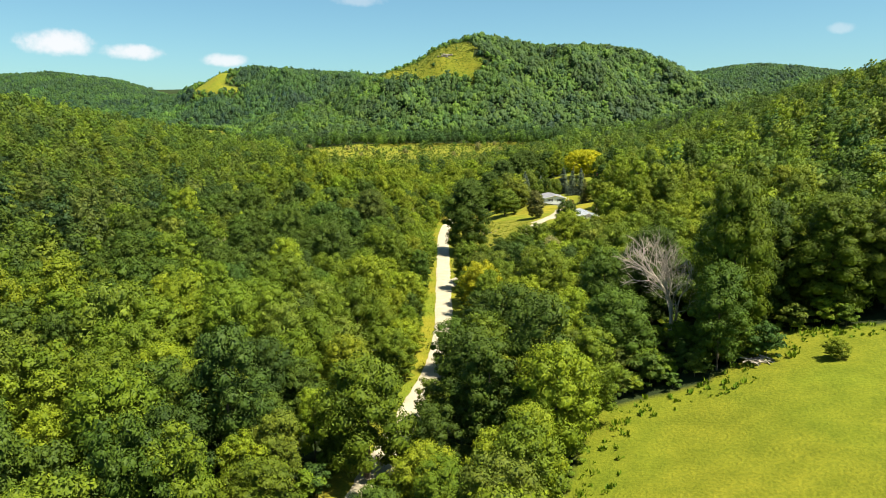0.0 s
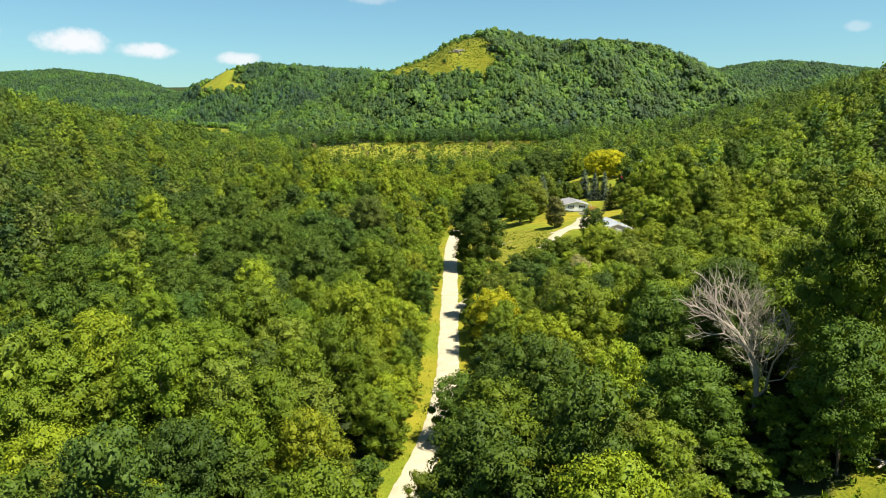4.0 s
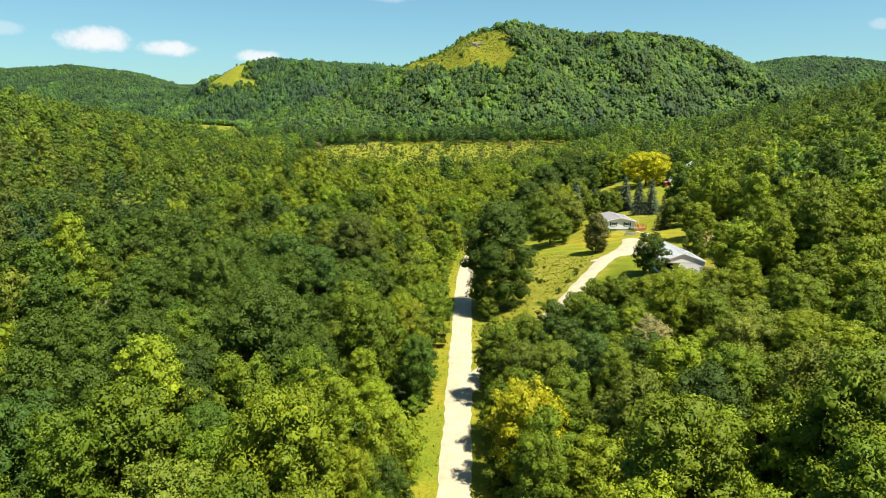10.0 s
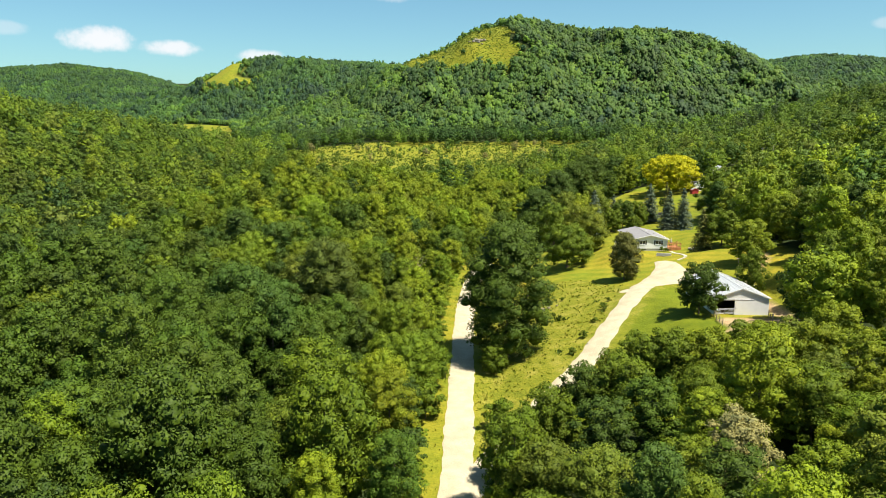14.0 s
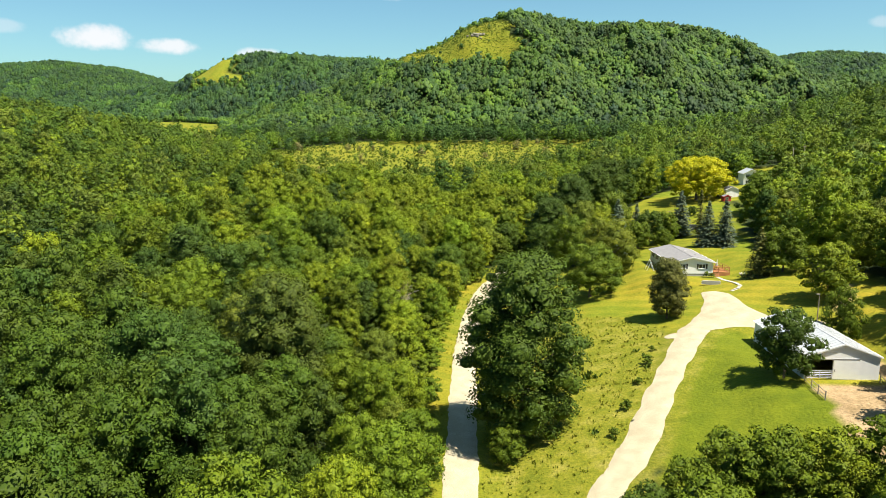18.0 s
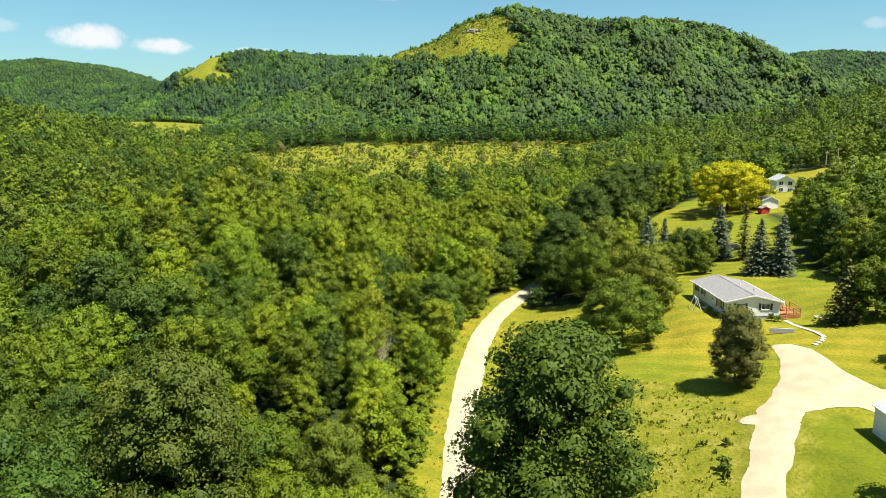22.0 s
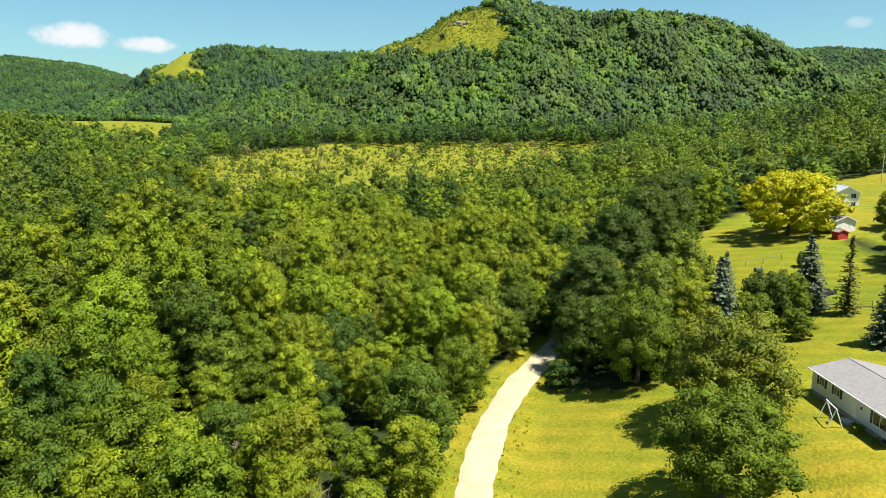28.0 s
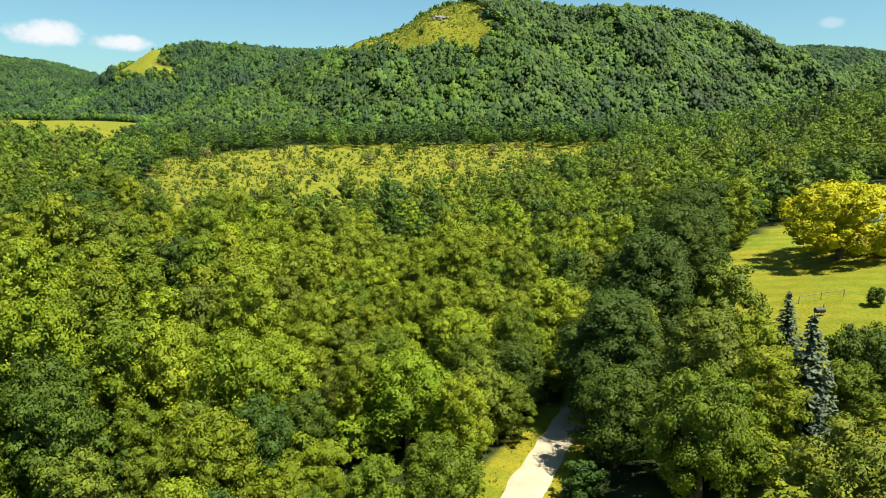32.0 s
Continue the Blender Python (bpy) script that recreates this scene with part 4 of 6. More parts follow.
SPECIAL = [
    # name, kind, x, y, scale, stretch, tint, label
    ("roadside_tree", TALL, 8.0, 236.0, 1.2, 0.98, "shade", "tall dense broadleaf tree at the gravel road's edge"),
    ("young_tree", ROUND, 5.6, 229.5, 0.66, 0.95, "mid", "small round tree under the tall roadside tree"),
    ("red_cedar", EGG, 35.5, 269.0, 1.05, 1.0, "cedar", "olive-green egg-shaped cedar beside the gravel driveway"),
    ("yard_tree", ROUND, 42.2, 237.6, 1.06, 1.1, "dark", "dark green dense tree against the white barn"),
    ("yard_oak", BROAD, 25.6, 290.5, 0.92, 0.98, "yard", "broad green tree casting shade on the lawn"),
    ("yard_oak", BROAD, 31.8, 305.5, 1.0, 1.06, "yard_olive", "broad olive-green tree on the lawn's edge"),
    ("yard_oak", BROAD, 25.6, 322.0, 0.82, 1.3, "yard", "leafy green tree over the bend of the road"),
    ("golden_tree", LINDEN, 78.0, 392.5, 1.0, 0.96, "gold", "large golden-yellow broad-crowned tree on a lawn"),
    ("barnyard_tree", ROUND, 58.0, 231.0, 1.2, 1.2, "blue", "round green tree beside the muddy paddock"),
    ("farm_tree", ROUND, 98.0, 386.0, 1.1, 0.9, "mid", "round green tree on the farm's slope"),
    ("farm_tree", ROUND, 106.0, 390.0, 1.15, 0.9, "dark", "dark green tree on the farm's slope"),
    ("farm_tree", ROUND, 114.0, 398.0, 1.0, 0.9, "mid", "round green tree on the farm's slope"),
    ("lawn_bush", ROUND, 50.6, 329.5, 0.62, 0.9, "mid", "dense green bush behind the house"),
    ("lawn_bush", ROUND, 48.6, 336.0, 1.05, 1.1, "dark", "dark green small tree behind the house"),
    ("lawn_bush", ROUND, 53.6, 339.5, 0.95, 1.05, "mid", "green bush beside the spruces"),
    ("lawn_bush", ROUND, 44.5, 331.0, 0.9, 1.0, "mid", "green bushy tree on the lawn behind the house"),
    ("barnyard_tree", ROUND, 61.6, 267.0, 1.25, 0.95, "lime", "round light green tree behind the barn"),
    ("barnyard_tree", ROUND, 56.6, 252.0, 0.75, 1.5, "mid", "slim green tree behind the barn's roof"),
    ("yard_tree", ROUND, 62.0, 285.5, 1.15, 0.95, "mid", "round green tree on the sloping lawn"),
    ("yellowing_tree", TREE_KINDS[4], 8.7, 160.5, 1.0, 1.2, "gold_green", "green tree with yellowing leaves near the road"),
    ("tan_tree", TREE_KINDS[3], 28.4, 180.0, 1.0, 1.0, "tan", "thin tree with withered tan leaves"),
    ("dark_tree", TREE_KINDS[3], 17.0, 190.5, 1.0, 1.0, "deep", "dark blue-green tree among lower bushes"),
    ("yellow_green_tree", TREE_KINDS[2], -3.0, 337.0, 1.05, 1.0, "yg", "yellow-green tree beside the bend of the road"),
    ("grey_green_tree", TALL, -25.0, 238.0, 0.98, 1.0, "grey", "tall dull green tree standing over the wood"),
    ("lime_tree", TREE_KINDS[2], -47.0, 322.0, 1.3, 1.05, "yg", "light lime-green tree in the wood"),
    ("maple", TREE_KINDS[2], -28.5, 178.0, 1.3, 1.15, "dark", "large dark green maple in the wood"),
    ("maple", TREE_KINDS[0], -33.0, 146.0, 1.35, 1.1, "mid", "large green maple in the wood"),
    ("cottonwood", TALL, 42.6, 101.5, 0.84, 1.45, "mid", "very tall dark green tree at the field's edge"),
    ("cottonwood", TALL, 51.0, 110.0, 0.8, 1.2, "dark", "very tall dark green tree at the field's edge"),
    ("cottonwood", TALL, 67.5, 104.0, 0.85, 0.95, "olive", "tall green tree at the back of the field"),
    ("cottonwood", TALL, 36.0, 118.0, 0.85, 1.0, "dark", "tall dark green tree behind the dead tree"),
    ("cottonwood", TALL, 60.0, 106.0, 0.95, 0.95, "mid", "tall dark green tree at the back of the field"),
    ("tall_dark_tree", TALL, 30.0, 357.0, 1.1, 0.95, "deep", "tall dark green tree beyond the road's bend"),
    ("tall_dark_tree", TALL, 38.0, 368.0, 1.1, 0.95, "dark", "tall dark green tree in the wood"),
    ("tall_dark_tree", TALL, 22.5, 344.0, 1.0, 0.85, "deep", "dense dark tree shading the road's bend"),
    ("tall_dark_tree", TALL, 44.0, 380.0, 1.1, 0.9, "dark", "tall dark green tree in the wood"),
    ("old_oak", TREE_KINDS[2], -81.0, 435.0, 1.5, 1.0, "mid", "broad old tree rising over the wood"),
    ("road_tree", TREE_KINDS[4], 7.6, 119.0, 1.05, 1.1, "dark", "green tree leaning over the gravel road"),
    ("road_tree", TREE_KINDS[0], 6.4, 106.0, 1.15, 1.1, "mid", "green tree leaning over the gravel road"),
    ("road_tree", TREE_KINDS[5], 3.4, 93.5, 1.12, 1.1, "dark", "tall dark green tree leaning over the gravel road"),
    ("road_tree", TREE_KINDS[2], 11.5, 112.0, 1.2, 1.1, "dark", "dark green tree beside the gravel road"),
    ("road_tree", TREE_KINDS[1], 7.8, 130.0, 1.05, 1.0, "dark", "dark green tree beside the gravel road"),
    ("bend_tree", TREE_KINDS[3], 9.6, 341.5, 0.85, 1.0, "mid", "green tree on the inner side of the road's bend"),
    ("bend_tree", TREE_KINDS[4], 11.0, 349.5, 0.9, 1.05, "dark", "dark green tree beyond the road's bend"),
    ("bend_tree", TREE_KINDS[1], 4.5, 347.0, 0.95, 1.0, "mid", "green tree in the wood at the road's bend"),
    ("road_tree", TREE_KINDS[2], -9.6, 84.0, 1.2, 1.1, "mid", "green tree leaning over the gravel road"),
    ("road_tree", TREE_KINDS[5], 6.0, 86.0, 1.1, 1.1, "dark", "dark green tree beside the gravel road"),
    ("road_tree", TREE_KINDS[3], 6.4, 169.0, 0.95, 1.05, "mid", "green tree beside the mouth of the driveway"),
    ("road_tree", TREE_KINDS[0], 8.6, 173.0, 0.85, 1.0, "mid", "green tree beside the mouth of the driveway"),
    ("scrub_tree", ROUND, 7.4, 193.0, 0.95, 1.08, "mid", "green bushy tree beside the driveway"),
    ("scrub_tree", ROUND, 11.6, 199.5, 0.95, 1.1, "mid", "green bushy tree beside the driveway"),
    ("scrub_tree", ROUND, 17.0, 205.0, 0.9, 1.1, "dark", "dark green bushy tree beside the driveway"),
    ("scrub_tree", ROUND, 21.8, 209.0, 0.84, 1.1, "mid", "green bushy tree beside the driveway"),
    ("scrub_tree", ROUND, 25.6, 210.0, 1.0, 1.08, "mid", "low bushy tree below the pasture"),
    ("scrub_tree", ROUND, 29.2, 209.0, 1.05, 1.05, "mid", "low bushy tree below the pasture"),
    ("scrub_tree", ROUND, 34.4, 208.5, 1.05, 1.0, "lime", "light green bushy tree below the pasture"),
    ("scrub_tree", ROUND, 40.5, 209.5, 1.02, 1.0, "mid", "low bushy tree below the pasture"),
    ("scrub_tree", ROUND, 46.5, 209.5, 0.95, 0.95, "olive", "olive-green bushy tree below the pasture"),
    ("scrub_tree", ROUND, 53.0, 211.5, 0.95, 0.95, "lime", "light green bushy tree below the paddock"),
    ("scrub_tree", ROUND, 22.0, 203.0, 1.05, 1.0, "mid", "green bushy tree among lower bushes"),
    ("bend_tree", TREE_KINDS[2], 20.5, 333.0, 0.95, 1.0, "dark", "dark green tree shading the road's bend"),
    ("lawn_tree", ROUND, 68.4, 364.8, 0.38, 0.95, "dark", "small dark round tree alone on the lawn"),
    ("field_bush", ROUND, 51.5, 88.5, 0.42, 0.8, "lime", "leafy bush standing in the hay field"),
]
TINTS.update(gold_green=(0.26, 0.26, 0.008), yg=(0.125, 0.19, 0.008), grey=(0.070, 0.096, 0.014), yard=(0.092, 0.136, 0.010), yard_olive=(0.112, 0.136, 0.012), shade=(0.058, 0.094, 0.010))
taken = []
for name, kind, x, y, s, st, tint, label in SPECIAL:
    plant(name, kind, x, y, s, named(tint, 0.05), label, "bush" if "bush" in name else "tree", stretch=st)
    taken.append((x, y, kind[2] * s))


def spruce_mesh(H, R, thin):
    """A conifer: tiers of drooping branches that shorten to the top."""
    Vs, Fs, base = [], [], 0
    tiers = int(H * 2.6)
    for i in range(tiers):
        f = i / tiers
        z = H * (0.06 + 0.93 * f)
        reach = R * (1 - f) ** 0.85 + 0.12
        n = max(6, int((22 if not thin else 9) * (1 - f * 0.6)))
        for j in range(n):
            a = rng.uniform(0, 2 * math.pi)
            out = reach * rng.uniform(0.72, 1.1)
            m = max(3, int(out / 0.26))
            s = np.linspace(0.12, 1.0, m)
            p = np.stack([np.cos(a) * out * s, np.sin(a) * out * s, z - out * 0.34 * s + out * 0.14 * s ** 3], -1)
            p = p + rng.normal(size=p.shape) * 0.06
            normal = unit(np.array([np.cos(a) * 0.35, np.sin(a) * 0.35, 0.9]) + rng.normal(size=p.shape) * 0.3)
            V, F = leaf_cards(p, normal, 0.66 * (1 - 0.3 * s), 0.40, 0.3)
            Vs.append(V), Fs.append(F + base)
            base += len(V)
    V, F = np.concatenate(Vs), np.concatenate(Fs)
    bm = rod(bmesh.new(), (0, 0, -0.5), (0, 0, H * 0.97), 0.16, 0.03, 7)
    trunk = bpy.data.meshes.new("trunk")
    bm.to_mesh(trunk)
    bm.free()
    trunk.materials.append(BARK)
    return trunk, array_mesh("crown", V, F, NEEDLE), R, H, []


SPRUCE, PINE = spruce_mesh(12.0, 3.3, False), spruce_mesh(13.0, 2.2, True)
for x, y, s, st, kind, tint, label in (
        (58.6, 343.0, 1.1, 1.0, SPRUCE, "spruce", "blue-green spruce on the lawn behind the house"),
        (62.3, 338.0, 1.0, 1.0, PINE, "cedar", "thin brownish pine on the lawn behind the house"),
        (58.8, 321.0, 0.98, 0.98, SPRUCE, "spruce", "blue spruce, one of a close pair, behind the house"),
        (62.4, 319.5, 1.04, 0.98, SPRUCE, "spruce", "blue spruce, one of a close pair, behind the house"),
        (57.6, 286.0, 0.9, 0.98, SPRUCE, "cedar", "olive-green spruce on the lawn beside the deck"),
        (38.2, 327.5, 1.15, 1.05, SPRUCE, "spruce", "blue-green spruce at the wood's edge"),
        (49.0, 353.5, 0.85, 1.0, SPRUCE, "spruce", "grey-green spruce at the end of the lawn")):
    plant("spruce_tree", kind, x, y, s, named(tint), label, "conifer", "conifers round the house", st)
    taken.append((x, y, 2.6))


def dead_tree(x, y, H, label):
    """Bare trunk, main limbs and a haze of twigs."""
    thing = tagged(empty("dead_tree", x, y, h(x, y), 40), label, "dead tree")
    twigs = bmesh.new()
    twist = np.random.default_rng(int(H * 7 + abs(x)))

    def grow(a, way, length, r, depth):
        bend = Vector(twist.normal(size=3)) * 0.16
        mid = a + (way + bend).normalized() * length * 0.5
        end = mid + (way - bend * 0.6).normalized() * length * 0.5
        last = depth >= 5 or r < 0.014
        line, rad = [a, mid, end], [r, r * 0.84, r * (0.25 if last else 0.66)]
        if depth < 3:
            part("trunk" if depth == 0 else "limb", tube(bmesh.new(), line, rad, 7), DEADWOOD, thing)
        else:
            tube(twigs, line, rad, 4)
        if last:
            return
        for k in range(4):
            turn = Vector(twist.normal(size=3))
            turn = (turn - way * turn.dot(way)).normalized()
            w2 = (way + turn * twist.uniform(0.55, 1.1) + Vector((-0.08, 0, 0.34))).normalized()
            grow((end, end, mid, (mid + end) / 2)[k], w2, length * twist.uniform(0.6, 0.85), r * (0.66, 0.55, 0.48, 0.42)[k], depth + 1)

    grow(Vector((0, 0, -0.5)), Vector((0.05, 0.02, 1)).normalized(), H * 0.34, H * 0.02, 0)
    tagged(part("twig_haze", twigs, DEADWOOD, thing), kind="stuff")


taken.append((36.0, 107.0, 8.0))
taken.append((33.0, 100.0, 6.5))
taken.append((30.0, 96.5, 4.5))
dead_tree(35.8, 107.6, 19.5, "large bare grey dead tree with broken limbs")
dead_tree(-62.0, 196.0, 10, "bare grey dead tree in the wood")
dead_tree(-12.5, 282.0, 9, "bare grey dead tree among bushes")
dead_tree(-19.0, 295.0, 9, "bare grey dead tree among bushes")

# ---- the woods ----
def near_taken(x, y, k=0.8):
    got = np.zeros(len(x), bool)
    for tx, ty, tr in taken:
        got |= np.hypot(x - tx, y - ty) < tr * k + 1.6
    return got


def seen(x, y):
    return (np.abs(x) < 0.69 * y + 18) & (y > 36)


def stature(x, y):
    """How tall the wood grows: low scrub below the barn, lower trees by the road."""
    k = np.where((x > 9) & (x < 82) & (y > 160) & (y < 214), 0.86, 1.0)
    k = np.where((x > 2) & (y > 125) & (y <= 160) & (x < 30), 0.95, k)
    k = np.where((x > 2) & (x <= 9) & (y > 160) & (y < 230), 0.75, k)
    k = np.where((x > 3) & (x < 24) & (y > 163) & (y < 210), 0.85, k)
    k = np.where((x > 36) & (x < 58) & (y > 322) & (y < 354), 0.5, k)
    k = np.where((x > 74) & (x < 118) & (y > 315) & (y < 400), 0.72, k)
    k = np.where((x < 0) & (x > -14) & (y > 120), 0.72, k)
    k = np.where((x < -14) & (x > -30) & (y > 255) & (y < 330), 0.8, k)
    k = np.where((np.abs(x - road_shift(y)) < 9), np.minimum(k, 0.78), k)
    return k, np.where((x > 24) & (x < 82) & (y > 160) & (y < 214), 0.9, 1.0)          # size, and how squat


X, Y = scatter(-90, 90, 40, 430, 7.0)
ok = seen(X, Y) & ~open_ground(X, Y) & ~near_taken(X, Y)
X, Y = X[ok], Y[ok]
order = np.argsort(np.abs(X - 2) + np.maximum(0, Y - 330) * 0.8 + np.maximum(0, 75 - Y))
solo, rest = order[:380], order[380:]
for i in solo:
    x, y = X[i], Y[i]
    low, squat = (float(v) for v in stature(x, y))
    k = int(rng.integers(0, len(TREE_KINDS)))
    kind, (nm, gr) = TREE_KINDS[k], (("maple_tree", "maples of the roadside wood"), ("ash_tree", "ash trees of the roadside wood"))[k % 2]
    tint = wood_tint(1, leaning(x, y))[0]
    tone = "dark green" if tint[1] < 0.085 else ("light yellow-green" if tint[0] > 0.085 else "fresh green")
    plant(nm, kind, x, y, rng.uniform(0.72, 1.2) * low, tint, tone + (" round-crowned" if k % 2 == 0 else " upright") + " tree in the roadside wood", "tree", gr, rng.uniform(0.98, 1.28) * squat)
woods = tagged(new("near_woods"), "dense summer broadleaf wood on the valley sides", "woods", kind="stuff")
woods.empty_display_size = 0.5
CROWNS = [crown(4.9 * k, 0.6, 11.8 * q, 46, 5200, 0.36) for k, q in ((1, 1), (0.85, 1.1), (1.15, 1.05), (0.95, 0.85), (1.1, 0.95), (0.9, 1.2))]
CROWNS = [array_mesh("crown", V, F, LEAF, normals=N) for V, F, N in CROWNS]
for i in rest:
    x, y = float(X[i]), float(Y[i])
    low, squat = (float(v) for v in stature(x, y))
    ob = new("crown", CROWNS[rng.integers(0, len(CROWNS))])
    s = rng.uniform(0.72, 1.2) * low
    ob.matrix_basis = pose(x, y, h(x, y), 0, 0, rng.uniform(0, 360)) @ Matrix.Diagonal((s, s, s * squat * rng.uniform(0.98, 1.28), 1))
    ob.color = (*[float(v) for v in wood_tint(1, leaning(x, y))[0]], 1)
    ob.parent = woods


X, Y = scatter(-70, 75, 55, 380, 6.2)
ok = seen(X, Y) & ~open_ground(X, Y) & (rng.uniform(size=len(X)) < 0.62)
for x, y in zip(X[ok], Y[ok]):                   # young growth between the trees
    x, y = float(x), float(y)
    ob = new("crown", SHRUB_KINDS[rng.integers(0, 2)][1])
    s = rng.uniform(0.9, 1.7)
    ob.matrix_basis = pose(x, y, h(x, y) - 0.2, 0, 0, rng.uniform(0, 360)) @ Matrix.Diagonal((s, s, s * rng.uniform(0.8, 1.2), 1))
    ob.color = (*[float(v) for v in wood_tint(1, leaning(x, y))[0] * 0.9], 1)
    ob.parent = woods


def split_cells(x0, y0, nx, ny, side, wanted):
    """Grid cells that are wood from edge to edge, and those that only partly are."""
    full, mixed_cells = [], []
    f = (np.arange(5) + 0.5) / 5 * side - side / 2
    for i in range(nx):
        for j in range(ny):
            x, y = x0 + (i + 0.5) * side, y0 + (j + 0.5) * side
            if not wanted(x, y):
                continue
            A, B = np.meshgrid(x + f, y + f)
            bare = open_ground(A, B) | inside(A, B, PRAIRIE)
            (mixed_cells if bare.any() else full).append((x, y))
    return full, mixed_cells


def singles(cells, side, gap):
    """Single trees in the cells on the edge of open land."""
    pts = []
    n = max(1, int(side / gap))
    for x, y in cells:
        for a in range(n):
            for b in range(n):
                pts.append((x + ((a + 0.5 + rng.uniform(-0.4, 0.4)) / n - 0.5) * side, y + ((b + 0.5 + rng.uniform(-0.4, 0.4)) / n - 0.5) * side))
    return np.array(pts).T


def far_off(x, y):
    return math.hypot(abs(x), max(0, y - 300)) > 250


SIDE = 30.0
full, edges = split_cells(-420, -50, 26, 27, SIDE, lambda x, y: (not (abs(x) < 90 and 40 < y < 430) or abs(x) > 0.69 * y + 33) and abs(x) < 0.69 * max(y, 210) + 36)
B_KINDS = flat_crowns(8, 4.4, 11.8, 0.8, 26, 1000, 0.58, 0.45)
C_KINDS = flat_crowns(8, 4.4, 11.2, 1.0, 18, 340, 0.85, 0.4)
# hues turn bluer from wood to wood, leading into the bluffs' painted haze
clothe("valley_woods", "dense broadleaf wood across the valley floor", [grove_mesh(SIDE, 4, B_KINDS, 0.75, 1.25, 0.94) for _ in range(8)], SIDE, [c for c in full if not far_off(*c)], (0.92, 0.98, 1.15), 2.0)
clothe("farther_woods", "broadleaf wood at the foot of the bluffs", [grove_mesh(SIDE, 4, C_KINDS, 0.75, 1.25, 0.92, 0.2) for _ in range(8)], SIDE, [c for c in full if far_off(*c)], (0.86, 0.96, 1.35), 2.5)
X, Y = singles(edges, SIDE, 6.6)
ok = ~open_ground(X, Y)
sparse = inside(X, Y, PRAIRIE) & (grassy(X, Y) | (Y < 680))
ok &= ~grassy(X, Y) | (rng.uniform(size=len(X)) < np.interp(Y, (440, 520, 650, 735), (0.6, 0.36, 0.3, 0.34)))
X, Y, sparse = X[ok], Y[ok], sparse[ok]
# haze put into the leaf colour: tints near the bluffs' blue with distance
air_haze = np.clip((Y - 300) / 440, 0, 1)[:, None]
tints = wood_tint(len(X), np.minimum(leaning(X, Y), 0.3)) * (1 + (np.array(HILL_HAZE) - 1) * air_haze)
some = sparse & (rng.uniform(size=len(X)) < 0.14)
tints[some] = np.array(TINTS["tan"]) * rng.uniform(0.6, 1.0, (some.sum(), 1))
s = rng.uniform(0.85, 1.3, len(X)) * np.where(sparse, 0.1 + 0.7 * rng.uniform(size=len(X)) ** 2.2, 1.0)
near = np.hypot(np.abs(X), np.maximum(0, Y - 300)) < 250
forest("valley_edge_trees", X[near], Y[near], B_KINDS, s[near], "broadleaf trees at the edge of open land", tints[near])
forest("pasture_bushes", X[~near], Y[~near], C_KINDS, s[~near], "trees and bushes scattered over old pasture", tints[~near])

# the bluffs
SIDE = 29.0


def on_bluff(x, y):
    if abs(x) > 0.70 * y + 40:
        return False
    return y < 1120 or (y < 1420 and x < 160) or (1460 < y < 1960 and x < -380) or (y > 1230 and x > 280)


D_KINDS = bough_crowns(12, 4.8, 8.4, 0.6, 12, 10, 1.0)
full, edges = split_cells(-1320, 758, 86, 43, SIDE, on_bluff)
# groves and edge trees alike carry the blue of the painted haze
clothe("bluff_woods", "broadleaf forest on the distant bluffs", [grove_mesh(SIDE, 5, D_KINDS, 0.62, 1.32, 0.8, 0.3) for _ in range(14)], SIDE, full, HILL_HAZE, 1.5)
X, Y = singles(edges, SIDE, 5.9)
keep = ~open_ground(X, Y) | (bald(X, Y) & (rng.uniform(size=len(X)) < 0.1))
X, Y = X[keep], Y[keep]
forest("bluff_edge_trees", X, Y, D_KINDS, rng.uniform(0.8, 1.25, len(X)) * np.where(bald(X, Y), rng.uniform(0.25, 0.6, len(X)), 1.0), "trees round the grassy balds of the bluffs", wood_tint(len(X)) * np.array(HILL_HAZE))

# bushes along the road, the driveway and the edges of the wood
spots = []
for y in np.arange(66, 335, 2.9):
    for side in (-1, 1):
        if rng.uniform() < (0.95 if side < 0 else 0.5):
            x = float(road_shift(y)) + side * rng.uniform(4.9, 6.8)
            spots.append((x, y + rng.uniform(-1, 1)))
for (x0, y0), (x1, y1) in zip(FIELD[1:6], FIELD[2:7]):
    n = int(math.hypot(x1 - x0, y1 - y0) / 3.0)
    spots += [(x0 + (x1 - x0) * k / n + rng.uniform(-1, 1) - 1.0, y0 + (y1 - y0) * k / n + rng.uniform(0, 2) + 1.0) for k in range(n)]
for k in range(46):
    spots.append((rng.uniform(4, 46), rng.uniform(196, 211)))
for k in range(46):
    spots.append((rng.uniform(24, 47), rng.uniform(93, 112)))
for k in range(70):
    spots.append((rng.uniform(24, 62), rng.uniform(150, 203)))
for x, y in spots:
    if bool(inside(x, y, MEADOW)) and y > 214 or bool(inside(x, y, GREEN)) or bool(inside(x, y, LAWN)) or float(to_line(x, y, DRIVE)) < 2.8:
        continue
    kind = SHRUB_KINDS[rng.integers(0, 3)]
    plant("shrub", kind, x, y, rng.uniform(0.8, 1.35), wood_tint(1, leaning(x, y))[0] * 1.1, "leafy green shrub at the wood's edge", "shrub", "shrubs along the wood's edge")


